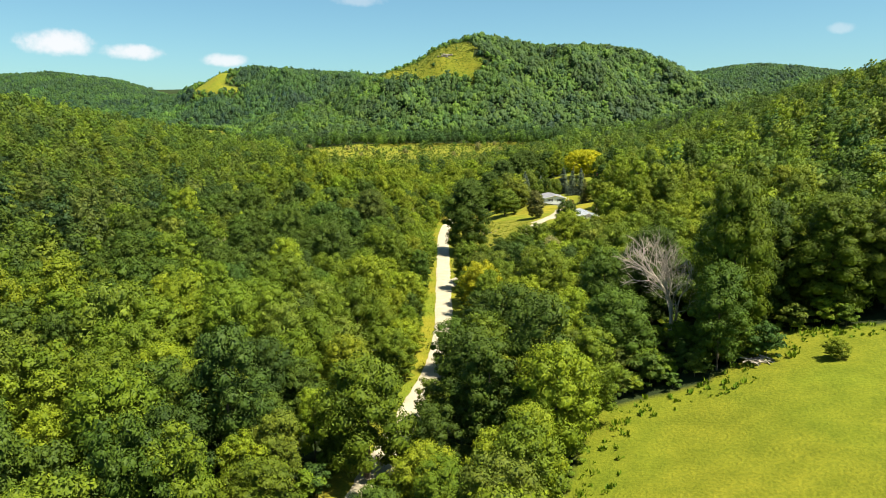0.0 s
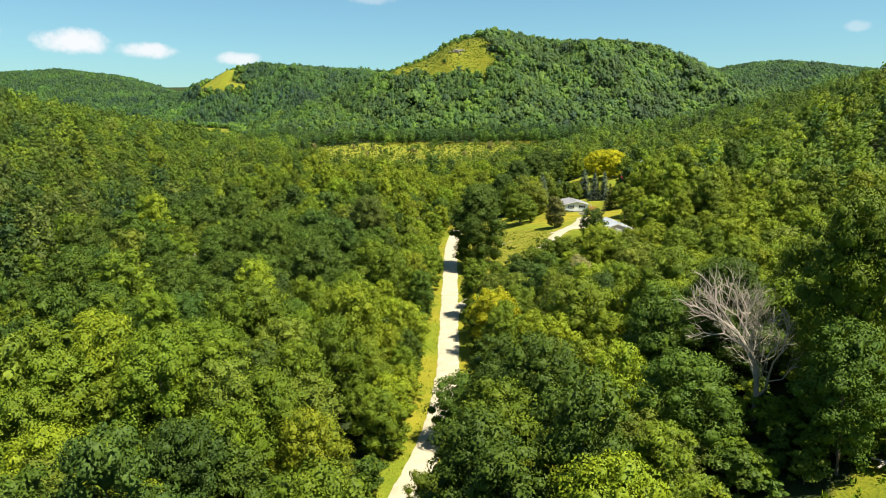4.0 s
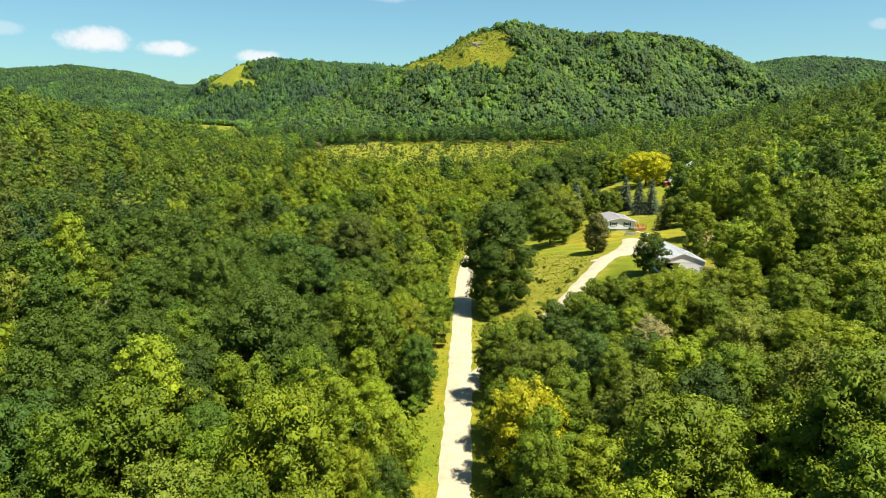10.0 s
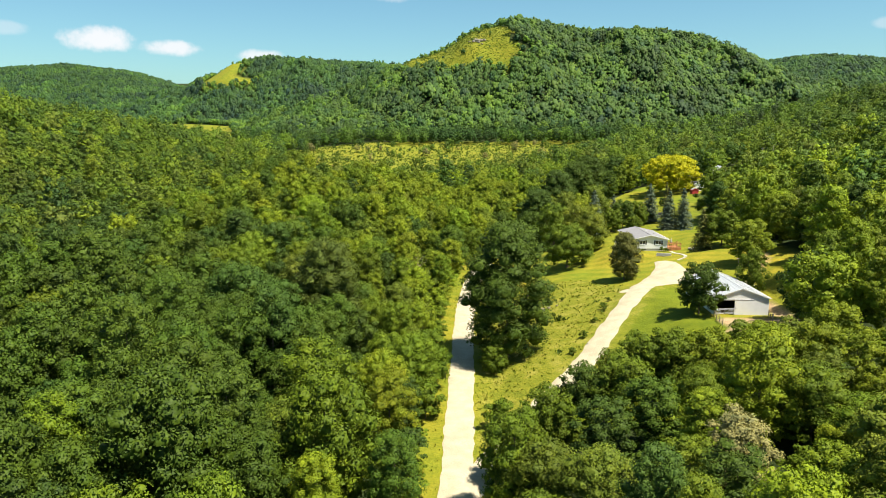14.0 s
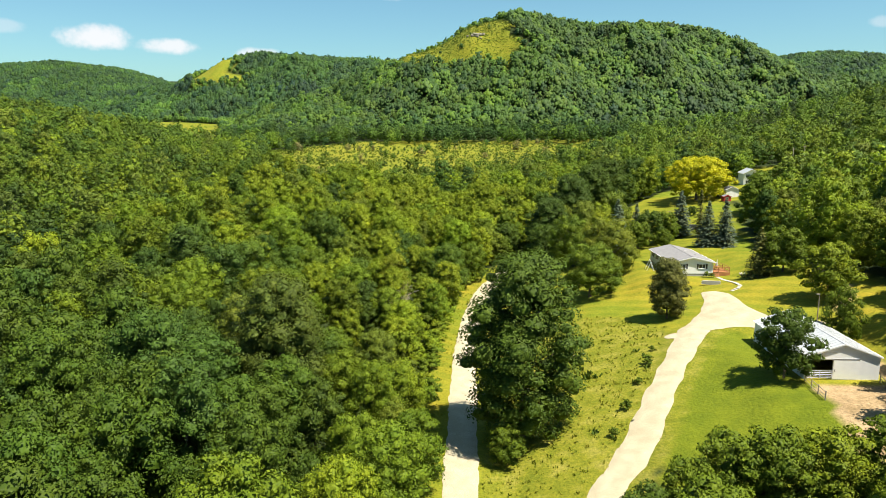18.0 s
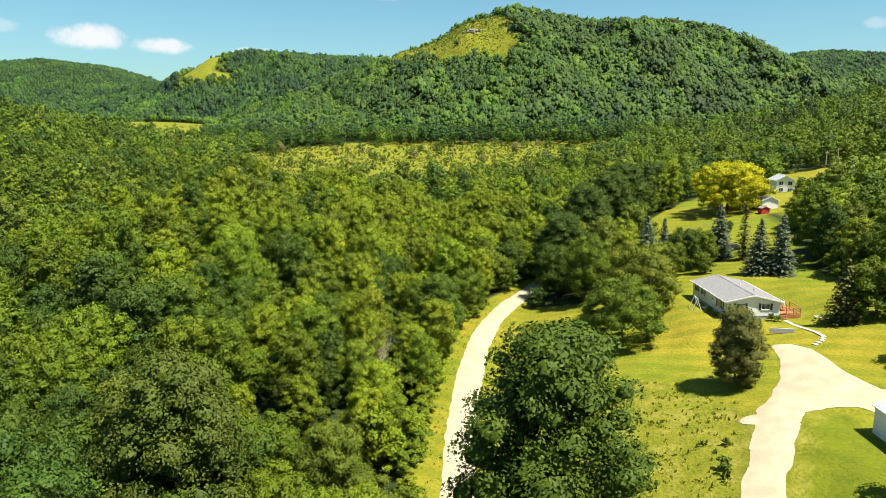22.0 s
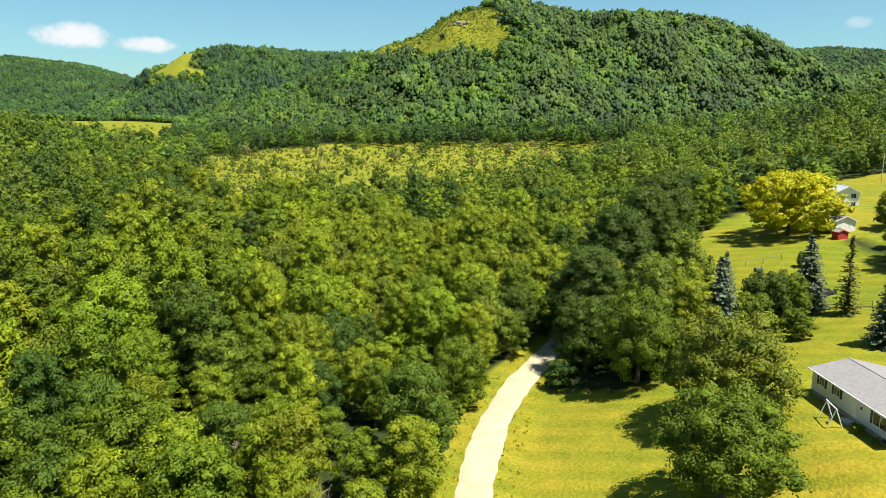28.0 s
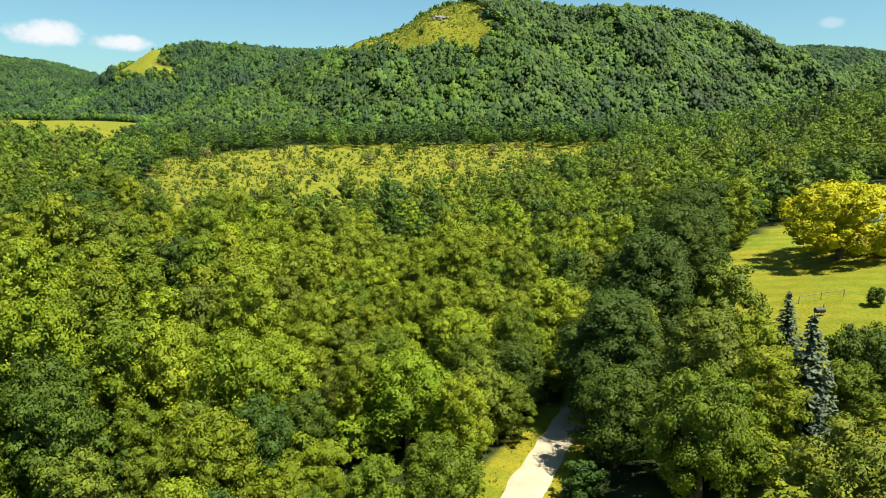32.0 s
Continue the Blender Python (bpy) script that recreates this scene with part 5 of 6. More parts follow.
# ---- house ----
def prism(bm, quad, y0, y1):
    """A slab whose cross-section in x and z is given, from y0 to y1."""
    lo = [bm.verts.new((px, y0, pz)) for px, pz in quad]
    hi = [bm.verts.new((px, y1, pz)) for px, pz in quad]
    n = len(quad)
    bm.faces.new(lo), bm.faces.new(hi[::-1])
    for i in range(n):
        bm.faces.new((lo[i], hi[i], hi[(i + 1) % n], lo[(i + 1) % n]))
    bmesh.ops.recalc_face_normals(bm, faces=bm.faces[:])
    return bm


def gable_building(name, x, y, z, yaw, W, L, eave, ridge, wall_mat, roof_mat, over=0.4, foot=0.0, foot_mat=None, door=None):
    """Walls with thickness, a gabled roof of two slabs; the near gable is along local x at y = 0. door: x0, x1, top of an opening in it."""
    thing = empty(name, x, y, z, yaw)
    t = 0.14
    rise = (ridge - eave) / (W / 2)
    top = lambda px: eave + rise * (W / 2 - abs(px - W / 2)) - 0.02
    bm = bmesh.new()
    if door:
        d0, d1, dz = door
        prism(bm, [(0, foot), (d0, foot), (d0, top(d0)), (0, eave)], 0, t)
        prism(bm, [(d0, dz), (d1, dz), (d1, top(d1)), (d0, top(d0))], 0, t)
        prism(bm, [(d1, foot), (W, foot), (W, eave), (W / 2, top(W / 2)), (d1, top(d1))], 0, t)
    else:
        prism(bm, [(0, foot), (W, foot), (W, eave), (W / 2, top(W / 2)), (0, eave)], 0, t)
    part("front_wall", bm, wall_mat, thing)
    part("back_wall", prism(bmesh.new(), [(0, foot), (W, foot), (W, eave), (W / 2, top(W / 2)), (0, eave)], L - t, L), wall_mat, thing)
    part("side_wall", boxed(0, t, t, L - t, foot, eave), wall_mat, thing)
    part("side_wall", boxed(W - t, W, t, L - t, foot, eave), wall_mat, thing)
    if foot:
        part("foundation", boxed(0.06, W - 0.06, 0.06, L - 0.06, -0.6, foot), foot_mat, thing)
    for side in (-1, 1):
        x_out = W / 2 + side * (W / 2 + over)
        z_out = eave - rise * over
        part("roof_slope", prism(bmesh.new(), [(W / 2, ridge), (x_out, z_out), (x_out, z_out + 0.14), (W / 2, ridge + 0.14)], -over, L + over), roof_mat, thing)
        part("gutter", boxed(x_out + side * 0.01, x_out + side * 0.1, -over, L + over, z_out + 0.02, z_out + 0.13), wall_mat, thing)
        part("bargeboard", prism(bmesh.new(), [(W / 2, ridge - 0.06), (x_out, z_out - 0.06), (x_out, z_out + 0.145), (W / 2, ridge + 0.145)], -over - 0.035, -over - 0.003), wall_mat, thing)
    part("ridge_cap", boxed(W / 2 - 0.14, W / 2 + 0.14, -over, L + over, ridge + 0.10, ridge + 0.165), roof_mat, thing)
    return thing


def window(thing, x0, x1, z0, z1, side, at=0.0, shutters=True):
    """A double window with frame, panes and dark shutters, on the front (y = at) or the left wall (x = at)."""
    def slab(a0, a1, c0, c1, out0, out1):
        if side == "front":
            return boxed(a0, a1, at - out1, at - out0, c0, c1)
        return boxed(at - out1, at - out0, a0, a1, c0, c1)
    bm = bmesh.new()
    for a in ((x0, x1, z0, z0 + 0.07), (x0, x1, z1 - 0.07, z1), (x0, x0 + 0.07, z0 + 0.07, z1 - 0.07), (x1 - 0.07, x1, z0 + 0.07, z1 - 0.07),
              ((x0 + x1) / 2 - 0.03, (x0 + x1) / 2 + 0.03, z0 + 0.07, z1 - 0.07)):
        if side == "front":
            box(bm, a[0], a[1], at - 0.06, at + 0.01, a[2], a[3])
        else:
            box(bm, at - 0.06, at + 0.01, a[0], a[1], a[2], a[3])
    win = part("window", bm, WHITE, thing)
    half = (x0 + x1) / 2
    for a, b in ((x0 + 0.07, half - 0.03), (half + 0.03, x1 - 0.07)):
        part("pane", slab(a, b, z0 + 0.07, z1 - 0.07, 0.005, 0.03), GLASS, win, "dark glass pane")
    part("sill", slab(x0 - 0.05, x1 + 0.05, z0 - 0.07, z0 - 0.002, 0.0, 0.1), WHITE, win)
    if shutters:
        for a, b in ((x0 - 0.4, x0 - 0.04), (x1 + 0.04, x1 + 0.4)):
            part("shutter", slab(a, b, z0 - 0.05, z1 + 0.05, 0.002, 0.05), DARK, win, "black louvred shutter")


house = gable_building("house", HX, HY, HZ, HYAW, 8.7, 15.0, 2.95, 3.95, WHITE, ROOF_GREY, foot=0.55, foot_mat=BLOCK)
tagged(house, "white single-storey ranch house with a grey shingle roof", "house")
window(house, 1.62, 3.02, 1.62, 2.58, "front")
window(house, 5.68, 7.08, 1.62, 2.58, "front")
window(house, 1.3, 3.6, 1.25, 2.6, "left")
window(house, 9.4, 10.5, 1.6, 2.55, "left")
window(house, 12.4, 13.5, 1.6, 2.55, "left")
part("basement_vent", boxed(2.55, 3.3, 0.035, 0.05, 0.16, 0.44), VOID, house, "dark basement vent")
part("basement_window", boxed(0.035, 0.05, 1.0, 1.9, 0.12, 0.46), VOID, house, "dark basement window")
door = part("side_door", boxed(-0.035, -0.004, 6.2, 7.1, 0.58, 2.6, bevel=0.01), WHITE, house, "white panelled side door")
part("door_handle", rod(bmesh.new(), (-0.09, 6.3, 1.5), (-0.03, 6.3, 1.5), 0.03), STEEL, door)
part("wall_lamp", boxed(-0.14, -0.003, 5.4, 5.55, 1.95, 2.2, bevel=0.03), DARK, house)
part("vent_pipe", rod(bmesh.new(), (6.6, 5.2, 3.2), (6.6, 5.2, 3.85), 0.07), DARK, house, "dark roof vent pipe")
part("flue", boxed(5.5, 5.8, 8.4, 8.7, 3.4, 3.95, bevel=0.02), STEEL, house)
part("step", boxed(-1.1, -0.05, 6.0, 7.3, -0.3, 0.28, bevel=0.02), CONCRETE, house)

# deck at the house's side
deck = tagged(empty("deck", HX, HY, HZ, HYAW), "red-brown wooden deck with railings and steps beside the house", "deck")
DX0, DX1, DY0, DY1, DZ = 8.85, 12.4, 0.5, 4.4, 0.78
n = 24
for i in range(n):
    w = (DX1 - DX0) / n
    part("deck_board", boxed(DX0 + i * w + 0.006, DX0 + (i + 1) * w - 0.006, DY0, DY1, DZ - 0.04, DZ + 0.002 * (i % 3)), DECK, deck)
for x in np.linspace(DX0 + 0.05, DX1 - 0.05, 4):
    for y in (DY0 + 0.05, DY1 - 0.05):
        part("post", boxed(x - 0.05, x + 0.05, y - 0.05, y + 0.05, -0.5, DZ + 1.0), DECK, deck)
for y in (DY0 + 0.05, DY1 - 0.05):
    for z in (DZ + 0.3, DZ + 0.62, DZ + 0.98):
        x0 = DX0 + (1.3 if y < 1 else 0.0)
        part("rail", boxed(x0, DX1, y - 0.035 - 0.02, y + 0.035 - 0.02, z, z + 0.09), DECK, deck)
for z in (DZ + 0.3, DZ + 0.62, DZ + 0.98):
    part("rail", boxed(DX1 - 0.03, DX1 + 0.03, DY0 + 0.12, DY1 - 0.12, z, z + 0.09), DECK, deck)
part("skirt", boxed(DX0 + 1.3, DX1, DY0 - 0.03, DY0 - 0.005, 0.0, DZ - 0.06), DECK, deck)
for i in range(4):
    part("stair_tread", boxed(DX0 + 0.1, DX0 + 1.2, DY0 - 0.28 * (i + 1), DY0 - 0.28 * i - 0.01, DZ - 0.19 * (i + 1) - 0.05, DZ - 0.19 * (i + 1)), DECK, deck)


def on_house(px, py):
    a = radians(HYAW)
    return HX + px * math.cos(a) - py * math.sin(a), HY + px * math.sin(a) + py * math.cos(a)


def patio_set():
    x, y = on_house(10.4, 2.6)
    table = tagged(empty("patio_table", x, y, HZ + DZ, 10), "round brown patio table on the wooden deck", "table")
    part("tabletop", rod(bmesh.new(), (0, 0, 0.70), (0, 0, 0.74), 0.62, sides=20), DECK, table)
    for a in range(4):
        c, s = math.cos(a * 1.57 + 0.78) * 0.4, math.sin(a * 1.57 + 0.78) * 0.4
        part("leg", rod(bmesh.new(), (c, s, 0), (c * 0.8, s * 0.8, 0.7), 0.03), DARK, table)
    umb = tagged(empty("patio_umbrella", x, y, HZ + DZ, 0), "closed pale patio umbrella over the deck's table", "umbrella")
    part("pole", rod(bmesh.new(), (0, 0, 0.74), (0, 0, 2.3), 0.022), STEEL, umb)
    part("canopy", rod(bmesh.new(), (0, 0, 1.0), (0, 0, 2.25), 0.32, 0.04, 10), CONCRETE, umb)
    for i, (dx, dy, yaw) in enumerate(((1.0, 0.2, 80), (-0.9, 0.5, -95), (0.2, 1.0, 170))):
        ch = tagged(empty("patio_chair", x + dx, y + dy, HZ + DZ, yaw), "red-brown wooden chair on the deck", "chair", "chairs on the deck")
        part("seat", boxed(-0.25, 0.25, -0.25, 0.25, 0.40, 0.45, bevel=0.01), DECK, ch)
        part("backrest", boxed(-0.25, 0.25, 0.22, 0.27, 0.45, 0.95, bevel=0.01), DECK, ch)
        for a in (-0.21, 0.21):
            for b in (-0.21, 0.21):
                part("leg", boxed(a - 0.025, a + 0.025, b - 0.025, b + 0.025, 0, 0.40), DECK, ch)


patio_set()

# garden walk of slabs, low retaining wall
walk_way = tagged(new("garden_path"), "pale concrete slab path from the deck to the driveway", "path")
pts = [(on_house(9.4, -0.8)), (52.4, 281.0), (51.6, 279.6), (49.8, 278.4)]
dist = [0]
for a, b in zip(pts, pts[1:]):
    dist.append(dist[-1] + math.dist(a, b))
for s in np.arange(0.4, dist[-1], 0.82):
    x, y = np.interp(s, dist, [q[0] for q in pts]), np.interp(s, dist, [q[1] for q in pts])
    x2, y2 = np.interp(s + 0.2, dist, [q[0] for q in pts]), np.interp(s + 0.2, dist, [q[1] for q in pts])
    slab = part("slab", boxed(-0.36, 0.36, -0.39, 0.39, -0.15, 0.05, bevel=0.015), CONCRETE, walk_way)
    slab.matrix_basis = pose(x, y, h(x, y) + 0.02, 0, 0, math.degrees(math.atan2(y2 - y, x2 - x)) - 90 + rng.uniform(-2, 2))
low_wall = tagged(new("retaining_wall"), "low grey block retaining wall above the parking place", "wall")
for row in range(4):
    for i in range(9):
        f = (i + 0.5 * (row % 2)) / 9
        x, y = 46.6 + 3.4 * f, 285.2 - 0.5 * f
        blk = part("block", boxed(-0.195, 0.195, -0.13, 0.13, 0, 0.19, bevel=0.015), BLOCK, low_wall)
        blk.matrix_basis = pose(x, y, h(48.6, 285.0) + 0.0 + row * 0.195, 0, 0, -8 + rng.uniform(-2, 2))


def swing_set(x, y):
    th = tagged(empty("swing_set", x, y, h(x, y), 84), "white wooden swing frame on the lawn by the house", "swing")
    for e in (-1.2, 1.2):
        part("leg", rod(bmesh.new(), (e, -0.75, 0), (e, 0.02, 2.05), 0.06), WHITE, th)
        part("leg", rod(bmesh.new(), (e, 0.75, 0), (e, -0.02, 2.05), 0.06), WHITE, th)
    part("top_bar", rod(bmesh.new(), (-1.4, 0, 2.05), (1.4, 0, 2.05), 0.06), WHITE, th)
    for s in (-0.25, 0.25):
        part("rope", rod(bmesh.new(), (s, 0, 0.5), (s, 0, 2.02), 0.015), POST, th)
    part("swing_seat", boxed(-0.3, 0.3, -0.12, 0.12, 0.46, 0.5), DARK, th)


swing_set(39.7, 299.0)
for px, py, s, tint in ((-0.9, 1.2, 0.42, "olive"), (-1.0, 3.9, 0.5, "lime"), (-0.9, 5.0, 0.36, "mid"), (7.0, -1.0, 0.62, "mid"), (8.0, -1.2, 0.5, "olive"), (0.5, -1.0, 0.5, "cedar"), (1.3, -1.2, 0.4, "mid"), (2.2, -1.1, 0.36, "olive")):
    x, y = on_house(px, py)
    plant("garden_shrub", SHRUB_KINDS[2], x, y, s * 1.2, named(tint), "small clipped shrub against the white house", "shrub", "shrubs round the house")
bed = tagged(empty("flower_bed", 57.6, 291.0, h(57.6, 291.0)), "small stone-edged flower bed on the lawn", "flower bed")
for i in range(11):
    a = i / 11 * 2 * math.pi
    st = part("stone", boxed(-0.2, 0.2, -0.15, 0.15, -0.1, 0.16, bevel=0.05), CONCRETE, bed)
    st.matrix_basis = pose(math.cos(a) * 1.7, math.sin(a) * 0.8, 0, 0, 0, rng.uniform(0, 90))

# ---- barn and paddock ----
barn = gable_building("barn", BX, BY, BZ, BYAW, 9.6, 16.5, 3.1, 4.8, WHITE, METAL_ROOF, over=0.2, door=(0.2, 3.6, 2.65))
tagged(barn, "white metal barn with a pale roof and open door", "barn")
for i in range(22):
    y = 0.2 + i * 0.76
    for side in (-1, 1):
        rib = prism(bmesh.new(), [(4.8, 4.955), (4.8 + side * 4.95, 3.2), (4.8 + side * 4.95, 3.23), (4.8, 4.985)], y, y + 0.05)
        part("roof_rib", rib, METAL_ROOF, barn)
part("side_window", boxed(-0.02, 0.005, 11.5, 12.6, 1.2, 2.2), VOID, barn, "dark side window")
part("door_track", boxed(0.1, 7.0, -0.09, -0.004, 2.72, 2.84), STEEL, barn)
slide = part("sliding_door", boxed(3.62, 6.9, -0.07, -0.02, 0.05, 2.7), WHITE, barn, "white sliding door pushed open")
part("door_handle", boxed(3.8, 3.86, -0.12, -0.072, 1.1, 1.4), DARK, slide)
part("light", boxed(0.2, 0.4, -0.25, -0.003, 2.92, 3.06, bevel=0.03), STEEL, barn, "small lamp over the barn door")
gate = tagged(empty("farm_gate", BX, BY, BZ, BYAW), "grey tubular steel gate across the barn doorway", "gate")
for k in range(5):
    part("bar", rod(bmesh.new(), (0.3, -0.15, 0.25 + k * 0.24), (3.5, -0.15, 0.25 + k * 0.24), 0.03), STEEL, gate)
for x in (0.3, 1.9, 3.5):
    part("upright", rod(bmesh.new(), (x, -0.15, 0.05), (x, -0.15, 1.3), 0.035), STEEL, gate)


def rail_fence(name, line, label, rails=2, height_=1.2, mat=POST, gap=2.4):
    th = tagged(new(name), label, "fence")
    d = [0]
    for a, b in zip(line, line[1:]):
        d.append(d[-1] + math.dist(a, b))
    at = [(np.interp(s, d, [q[0] for q in line]), np.interp(s, d, [q[1] for q in line])) for s in np.linspace(0, d[-1], max(2, round(d[-1] / gap) + 1))]
    for x, y in at:
        z = h(x, y)
        part("post", rod(bmesh.new(), (x, y, z - 0.4), (x + rng.uniform(-0.05, 0.05), y, z + height_), 0.08, 0.07, 7), mat, th)
    for (x0, y0), (x1, y1) in zip(at, at[1:]):
        for k in range(rails):
            up = height_ * (0.9 - 0.36 * k)
            part("rail", rod(bmesh.new(), (x0, y0, h(x0, y0) + up), (x1, y1, h(x1, y1) + up + rng.uniform(-0.05, 0.05)), 0.045, sides=5), mat, th)
    return th


rail_fence("paddock_fence", [(44.6, 236.8), (44.0, 232.5), (43.6, 229.5)], "weathered wooden rail fence along the paddock", 3)
rail_fence("paddock_fence", [(54.0, 236.6), (52.6, 231.5), (50.5, 226.5)], "leaning weathered wooden fence in the bare paddock", 3)
rail_fence("lawn_fence", [(60.6, 343.0), (63.4, 340.8), (66.6, 338.4)], "short wooden board fence behind the house", 3)
rail_fence("post_fence", [(59.7, 371.0), (63.0, 370.6), (66.4, 370.0)], "thin wire fence with wooden posts on the lawn", 1, 1.3, gap=3.4)
rail_fence("road_fence", [(-6.5, 128.0), (-9.0, 127.6), (-11.5, 127.8)], "short dark wooden fence beside the road", 2, 1.1)
pole_t = tagged(empty("yard_light", 57.0, 260.2, h(57.0, 260.2)), "dark yard lamp post behind the barn", "lamp post")
part("pole", rod(bmesh.new(), (0, 0, -0.5), (0, 0, 4.4), 0.1, 0.07, 8), POST, pole_t)
part("lamp_head", boxed(-0.5, 0.08, -0.1, 0.1, 4.3, 4.44, bevel=0.03), POST, pole_t)

# ---- farm on the rise behind ----
shed = gable_building("shed", 85.9, 387.0, h(87.5, 389.0) - 0.1, 4, 4.6, 5.0, 2.7, 3.7, WHITE, ROOF_GREY, over=0.3)
tagged(shed, "small pale shed with a grey roof on the lawn", "shed")
part("shed_door", boxed(3.2, 4.2, -0.04, -0.004, 0.05, 2.1), WHITE, shed)
red = gable_building("red_shed", 83.6, 381.5, h(84.6, 382.5) - 0.05, 4, 2.3, 2.2, 1.5, 2.0, RED, ROOF_GREY, over=0.12)
tagged(red, "tiny barn-red shed in front of the pale shed", "shed")
farmhouse = gable_building("farmhouse", 105.4, 424.0, h(106, 427) - 0.2, -8, 5.8, 9.0, 4.7, 6.3, WHITE, METAL_ROOF, over=0.4)
tagged(farmhouse, "white two-storey farmhouse behind the golden tree", "house")
for x0 in (0.8, 3.6):
    for z0 in (0.8, 3.1):
        window(farmhouse, x0, x0 + 1.4, z0, z0 + 1.3, "front", 0.0, False)


def utility_pole(x, y, H):
    th = tagged(empty("utility_pole", x, y, h(x, y), 20), "grey wooden utility pole on the grassy rise", "pole", "utility poles")
    part("pole", rod(bmesh.new(), (0, 0, -0.8), (0, 0, H), 0.17, 0.11, 8), CONCRETE, th)
    part("crossarm", boxed(-0.9, 0.9, -0.06, 0.06, H - 0.75, H - 0.6), POST, th)
    for a in (-0.8, 0.0, 0.8):
        part("insulator", rod(bmesh.new(), (a, 0, H - 0.6), (a, 0, H - 0.42), 0.05), STEEL, th)


utility_pole(141.0, 464.0, 9.5)
utility_pole(148.5, 470.0, 9.0)


def car(x, y, yaw, paint, label):
    th = tagged(empty("car", x, y, h(x, y), yaw), label, "car")
    bm = prism(bmesh.new(), [(-2.2, 0.35), (2.2, 0.35), (2.25, 0.75), (1.2, 0.95), (-2.1, 1.0), (-2.25, 0.7)], -0.85, 0.85)
    bmesh.ops.bevel(bm, geom=bm.edges[:], offset=0.06, segments=2, affect="EDGES")
    body = part("body", bm, paint, th)
    bm = prism(bmesh.new(), [(-1.6, 0.96), (0.95, 0.94), (0.3, 1.45), (-1.2, 1.45)], -0.72, 0.72)
    bmesh.ops.bevel(bm, geom=bm.edges[:], offset=0.05, segments=2, affect="EDGES")
    part("cabin", bm, paint, body)
    for s in (-1, 1):
        part("side_window", prism(bmesh.new(), [(-1.35, 1.02), (0.65, 1.02), (0.2, 1.38), (-1.1, 1.38)], s * 0.725 - 0.006, s * 0.725 + 0.006), GLASS, body)
        for a in (-1.35, 1.4):
            part("wheel", rod(bmesh.new(), (a, s * 0.68, 0.32), (a, s * 0.88, 0.32), 0.32, sides=16), DARK, th)
    part("windscreen", prism(bmesh.new(), [(0.40, 1.39), (0.42, 1.42), (0.96, 1.0), (0.93, 0.97)], -0.62, 0.62), GLASS, body)


BLUE = plain("blue_car_paint", (0.10, 0.20, 0.42), 0.3, 0.2, spread=0.05)
car(86.5, 393.8, 70, BLUE, "blue car parked in the golden tree's shade")
car(64.4, 349.0, 20, DARK, "dark car parked behind the board fence")


def smoker(x, y):
    th = tagged(empty("barrel_smoker", x, y, h(x, y), 5), "black barrel smoker on legs on the lawn", "smoker")
    part("barrel", rod(bmesh.new(), (-0.75, 0, 0.95), (0.75, 0, 0.95), 0.42, sides=16), DARK, th)
    for a in (-0.55, 0.55):
        for b in (-0.3, 0.3):
            part("leg", rod(bmesh.new(), (a, b * 1.2, 0), (a, b * 0.8, 0.75), 0.035), DARK, th)
    part("chimney", rod(bmesh.new(), (0.6, 0, 1.3), (0.6, 0, 1.9), 0.06), DARK, th)
    part("drawbar", rod(bmesh.new(), (0.7, 0, 0.5), (1.5, -0.4, 0.2), 0.04), CONCRETE, th)


smoker(59.6, 364.5)

# ---- brush pile, rocks, stones ----
pile = tagged(empty("log_pile", 43.6, 92.6, h(43.6, 92.6)), "heap of bleached logs and brush at the field's edge", "log pile")
for i in range(26):
    a, l = rng.uniform(0, math.pi), rng.uniform(0.8, 2.4)
    c = Vector((rng.uniform(-2, 2), rng.uniform(-1, 1), rng.uniform(0.1, 0.6)))
    d = Vector((math.cos(a), math.sin(a), rng.uniform(-0.15, 0.2))) * l / 2
    part("log", rod(bmesh.new(), c - d, c + d, rng.uniform(0.05, 0.16), rng.uniform(0.04, 0.12), 7), DEADWOOD, pile)


def boulder(parent, x, y, z, s):
    bm = bmesh.new()
    bmesh.ops.create_icosphere(bm, subdivisions=2, radius=1.0)
    for v in bm.verts:
        v.co *= 1 + 0.3 * noise.noise(v.co * 1.7 + Vector((x, y, z)))
        v.co.z = max(v.co.z, -0.4)
    b = part("boulder", bm, ROCK, parent)
    b.matrix_basis = pose(x, y, z, 0, 0, rng.uniform(0, 360)) @ Matrix.Diagonal((s, s * 0.8, s * 0.7, 1))


crag = tagged(new("rock_crag"), "grey sandstone crag on the grassy bluff", "rocks")
for dx, dy, s in ((0, 0, 3.6), (4, 1, 3), (-4, -1, 2.4), (2, -4, 2), (8, 2, 2.2), (-9, 3, 1.6), (5, -8, 1.4), (-2, 5, 2.4)):
    boulder(crag, CRAG[0] + dx, CRAG[1] + dy, h(CRAG[0] + dx, CRAG[1] + dy) + 0.6, s)
stones = tagged(new("field_stones"), "few pale boulders in the rough meadow", "rocks")
for x, y, s in ((16.7, 258.6, 0.7), (17.9, 259.2, 0.45), (15.2, 259.8, 0.35), (19.6, 259.5, 0.3)):
    boulder(stones, x, y, h(x, y) + 0.1, s)


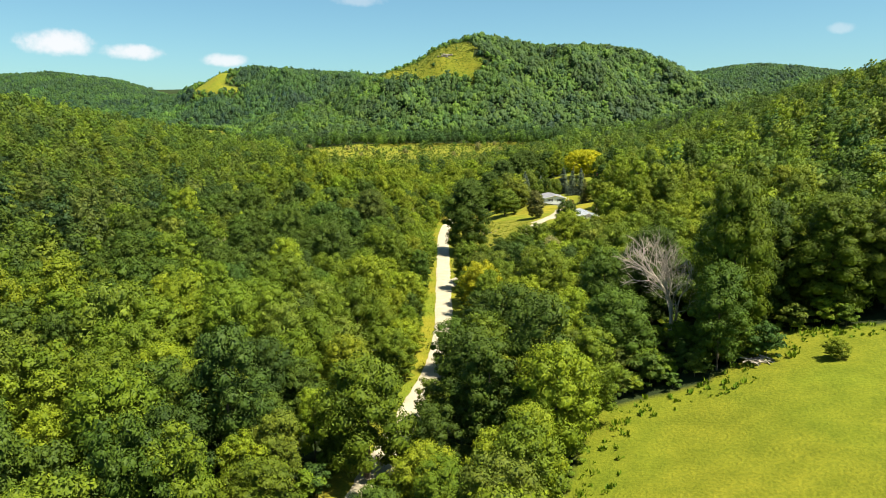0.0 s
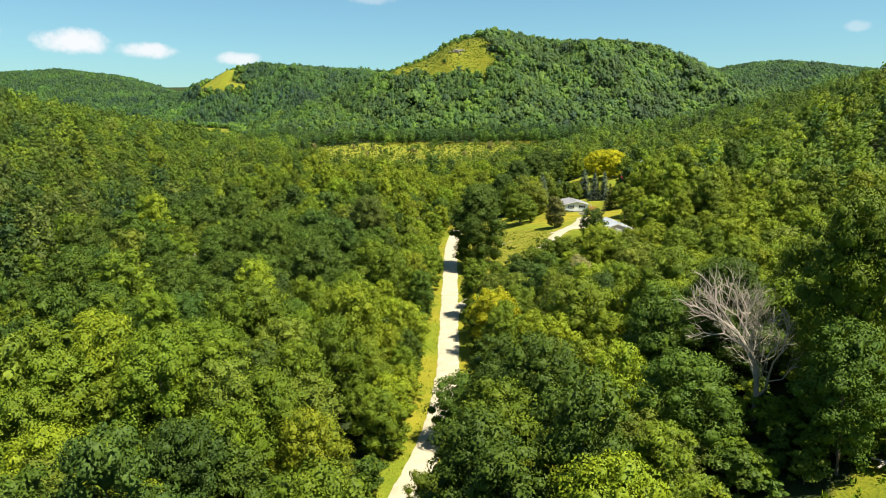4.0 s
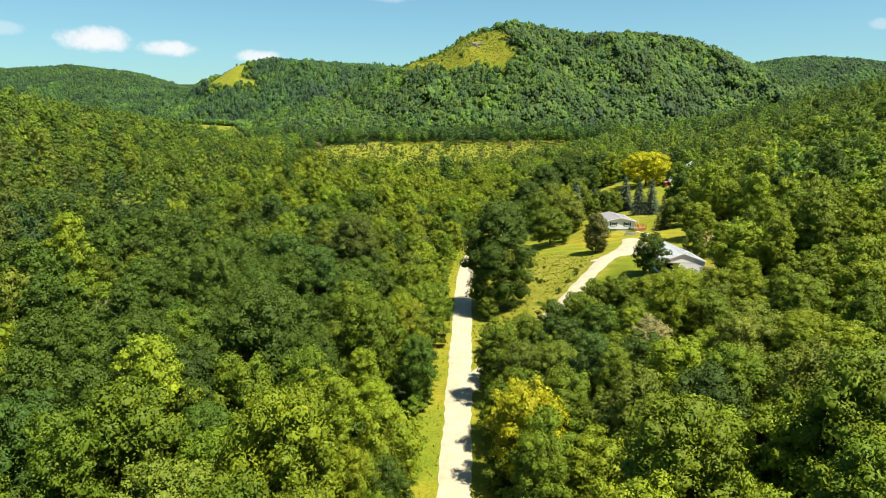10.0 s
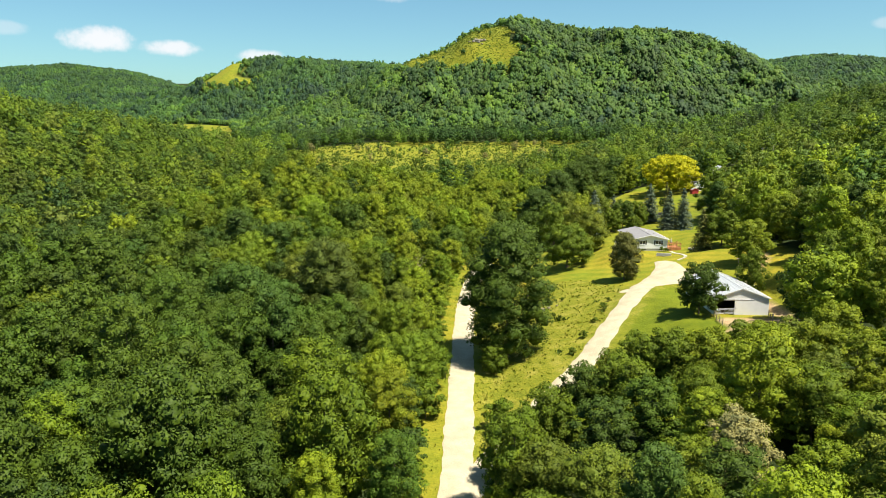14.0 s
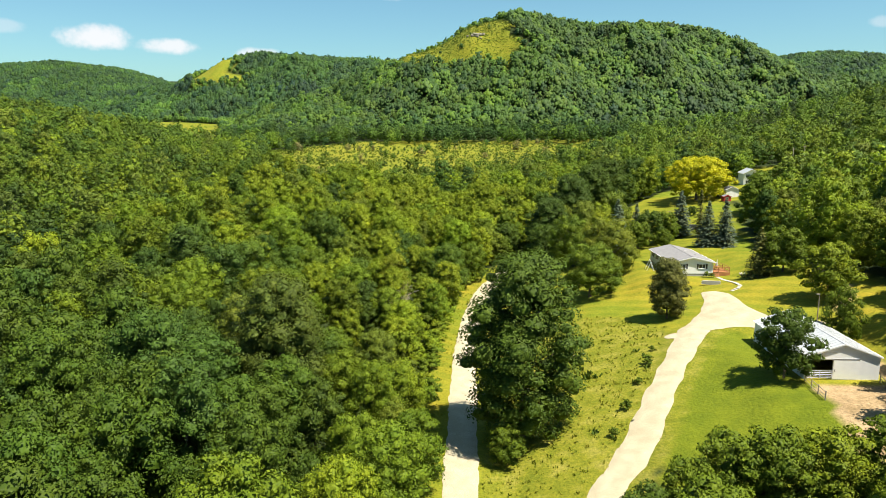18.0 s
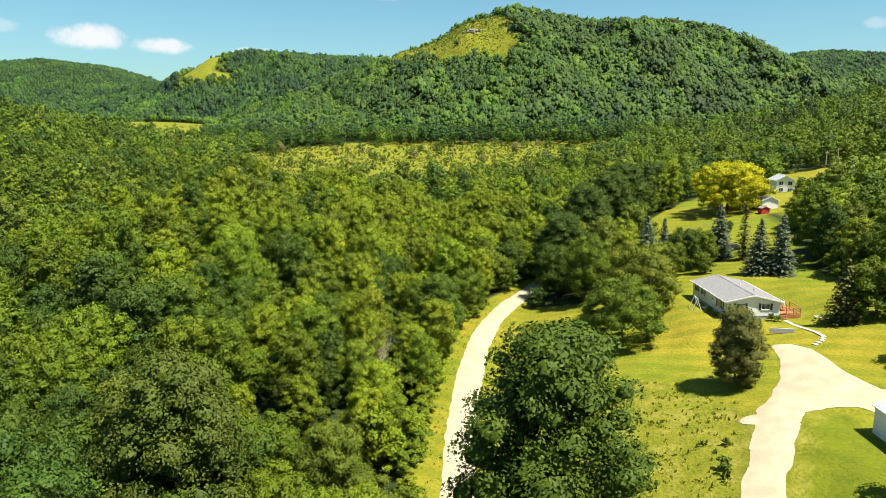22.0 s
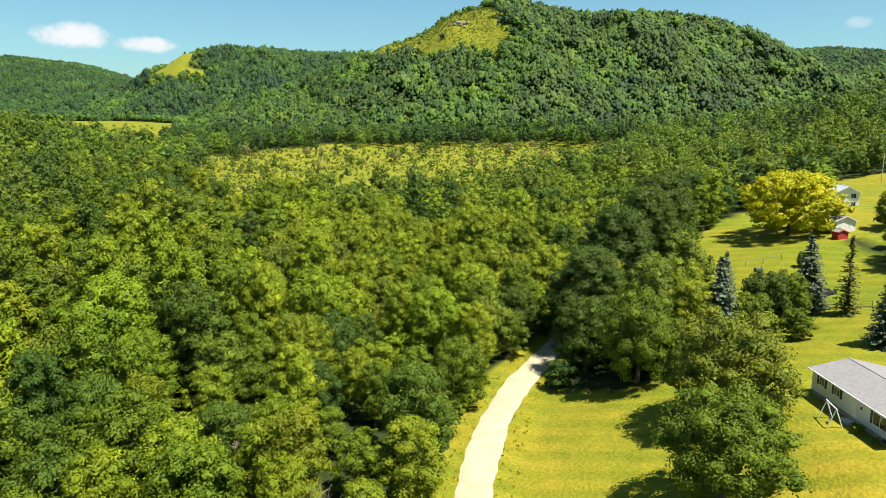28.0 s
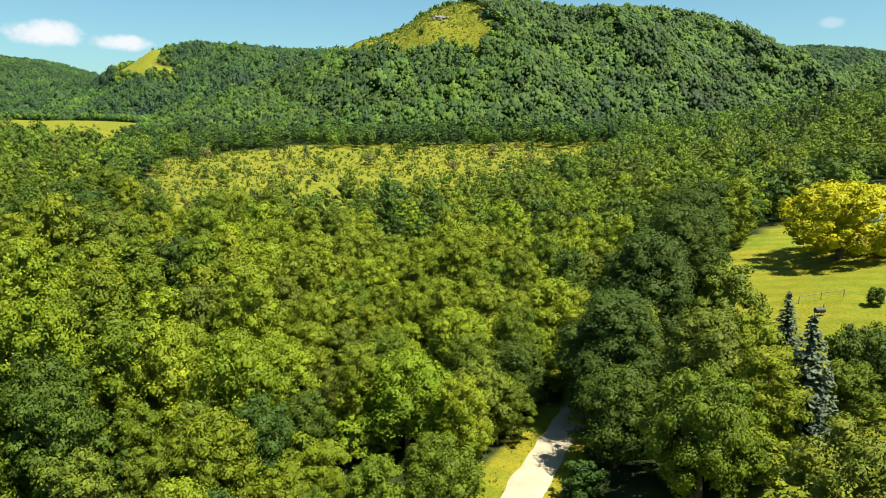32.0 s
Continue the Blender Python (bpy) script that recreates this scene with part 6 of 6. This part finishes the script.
# ---- weeds and tall grass ----
def tufts(name, xs, ys, size, tints, label, per=7):
    """Clumps of upright blades."""
    n = len(xs)
    base = np.repeat(np.stack([xs, ys, height(xs, ys)], -1), per, 0)
    sz = np.repeat(size, per)
    off = rng.normal(size=(n * per, 3)) * sz[:, None] * np.array([0.35, 0.35, 0])
    lean = unit(np.array([0, 0, 1.0]) + rng.normal(size=(n * per, 3)) * 0.45)
    side = unit(np.cross(lean, rng.normal(size=(n * per, 3))))
    root = base + off
    tip = root + lean * sz[:, None] * rng.uniform(0.7, 1.3, (n * per, 1))
    wid = side * sz[:, None] * 0.22
    V = np.stack([root - wid * 0.5, root + wid * 0.5, (root + tip) / 2 + wid, tip, (root + tip) / 2 - wid], 1).reshape(-1, 3)
    k = np.arange(n * per)[:, None] * 5
    F = np.concatenate([k + [0, 1, 2], k + [0, 2, 4], k + [4, 2, 3]], 1).reshape(-1, 3)
    T = np.repeat(np.repeat(tints, per, 0), 5, 0)
    tagged(new(name, array_mesh(name, V, F, LEAF_STUFF, T)), label, "grass", kind="stuff")


def pick(n, test, x0, x1, y0, y1):
    X, Y = rng.uniform(x0, x1, n), rng.uniform(y0, y1, n)
    ok = test(X, Y)
    return X[ok], Y[ok]


def mixed_tints(n, a, b):
    f = rng.uniform(size=(n, 1))
    return np.array(a) * f + np.array(b) * (1 - f)


X, Y = pick(3600, lambda x, y: inside(x, y, MEADOW) & (to_line(x, y, DRIVE) > 2.4) & (np.abs(x - road_shift(y)) > 2.6), 0, 36, 204, 330)
tufts("meadow_grass", X, Y, rng.uniform(0.16, 0.42, len(X)), mixed_tints(len(X), (0.131, 0.164, 0.010), (0.205, 0.205, 0.025)), "rough yellow-green meadow grass", 5)
X, Y = pick(240, lambda x, y: inside(x, y, MEADOW) & (to_line(x, y, DRIVE) > 2.6) & (np.sin(x * 0.5) + np.sin(y * 0.31) > 0.2), 4, 36, 204, 320)
tufts("meadow_weeds", X, Y, rng.uniform(0.4, 0.85, len(X)), mixed_tints(len(X), (0.041, 0.082, 0.010), (0.082, 0.107, 0.016)), "dark green weed clumps in the meadow", 14)
X, Y = pick(9000, lambda x, y: (np.abs(x - road_shift(y)) > 2.25) & (np.abs(x - road_shift(y)) < 4.8), -14, 30, 62, 350)
tufts("verge_grass", X, Y, rng.uniform(0.12, 0.36, len(X)), mixed_tints(len(X), (0.15, 0.185, 0.011), (0.27, 0.25, 0.035)), "long yellow-green grass along the road", 4)
X, Y = pick(2600, lambda x, y: inside(x, y, FIELD) & (to_line(x, y, FIELD[1:7]) < 5.5), 12, 110, 44, 106)
tufts("field_weeds", X, Y, rng.uniform(0.25, 0.75, len(X)), mixed_tints(len(X), (0.090, 0.164, 0.008), (0.148, 0.205, 0.010)), "green weeds along the hay field's edge", 8)

X, Y = pick(6000, lambda x, y: grassy(x, y), -150, 120, 500, 742)
tufts("prairie_grass", X, Y, rng.uniform(0.5, 1.5, len(X)), mixed_tints(len(X), (0.086, 0.135, 0.016), (0.143, 0.172, 0.037)), "tall tangled grass and weeds of the old pasture", 5)
X, Y = pick(9000, lambda x, y: bald(x, y) & (y < 1100), -95, 60, 820, 1030)
tufts("bald_grass", X, Y, rng.uniform(0.5, 1.3, len(X)), mixed_tints(len(X), (0.090, 0.135, 0.015), (0.156, 0.180, 0.029)), "rough grass of the bald bluff top", 5)

for x, y, s in ((22.0, 237.5, 0.8), (25.0, 244.0, 0.6), (27.6, 250.0, 0.85), (19.0, 231.0, 0.7), (29.4, 254.6, 0.5), (15.0, 243.0, 0.6), (21.0, 262.0, 0.5)):
    plant("shrub", SHRUB_KINDS[2], x, y, s, named("mid"), "low dark green shrub in the rough meadow", "shrub", "shrubs in the meadow")
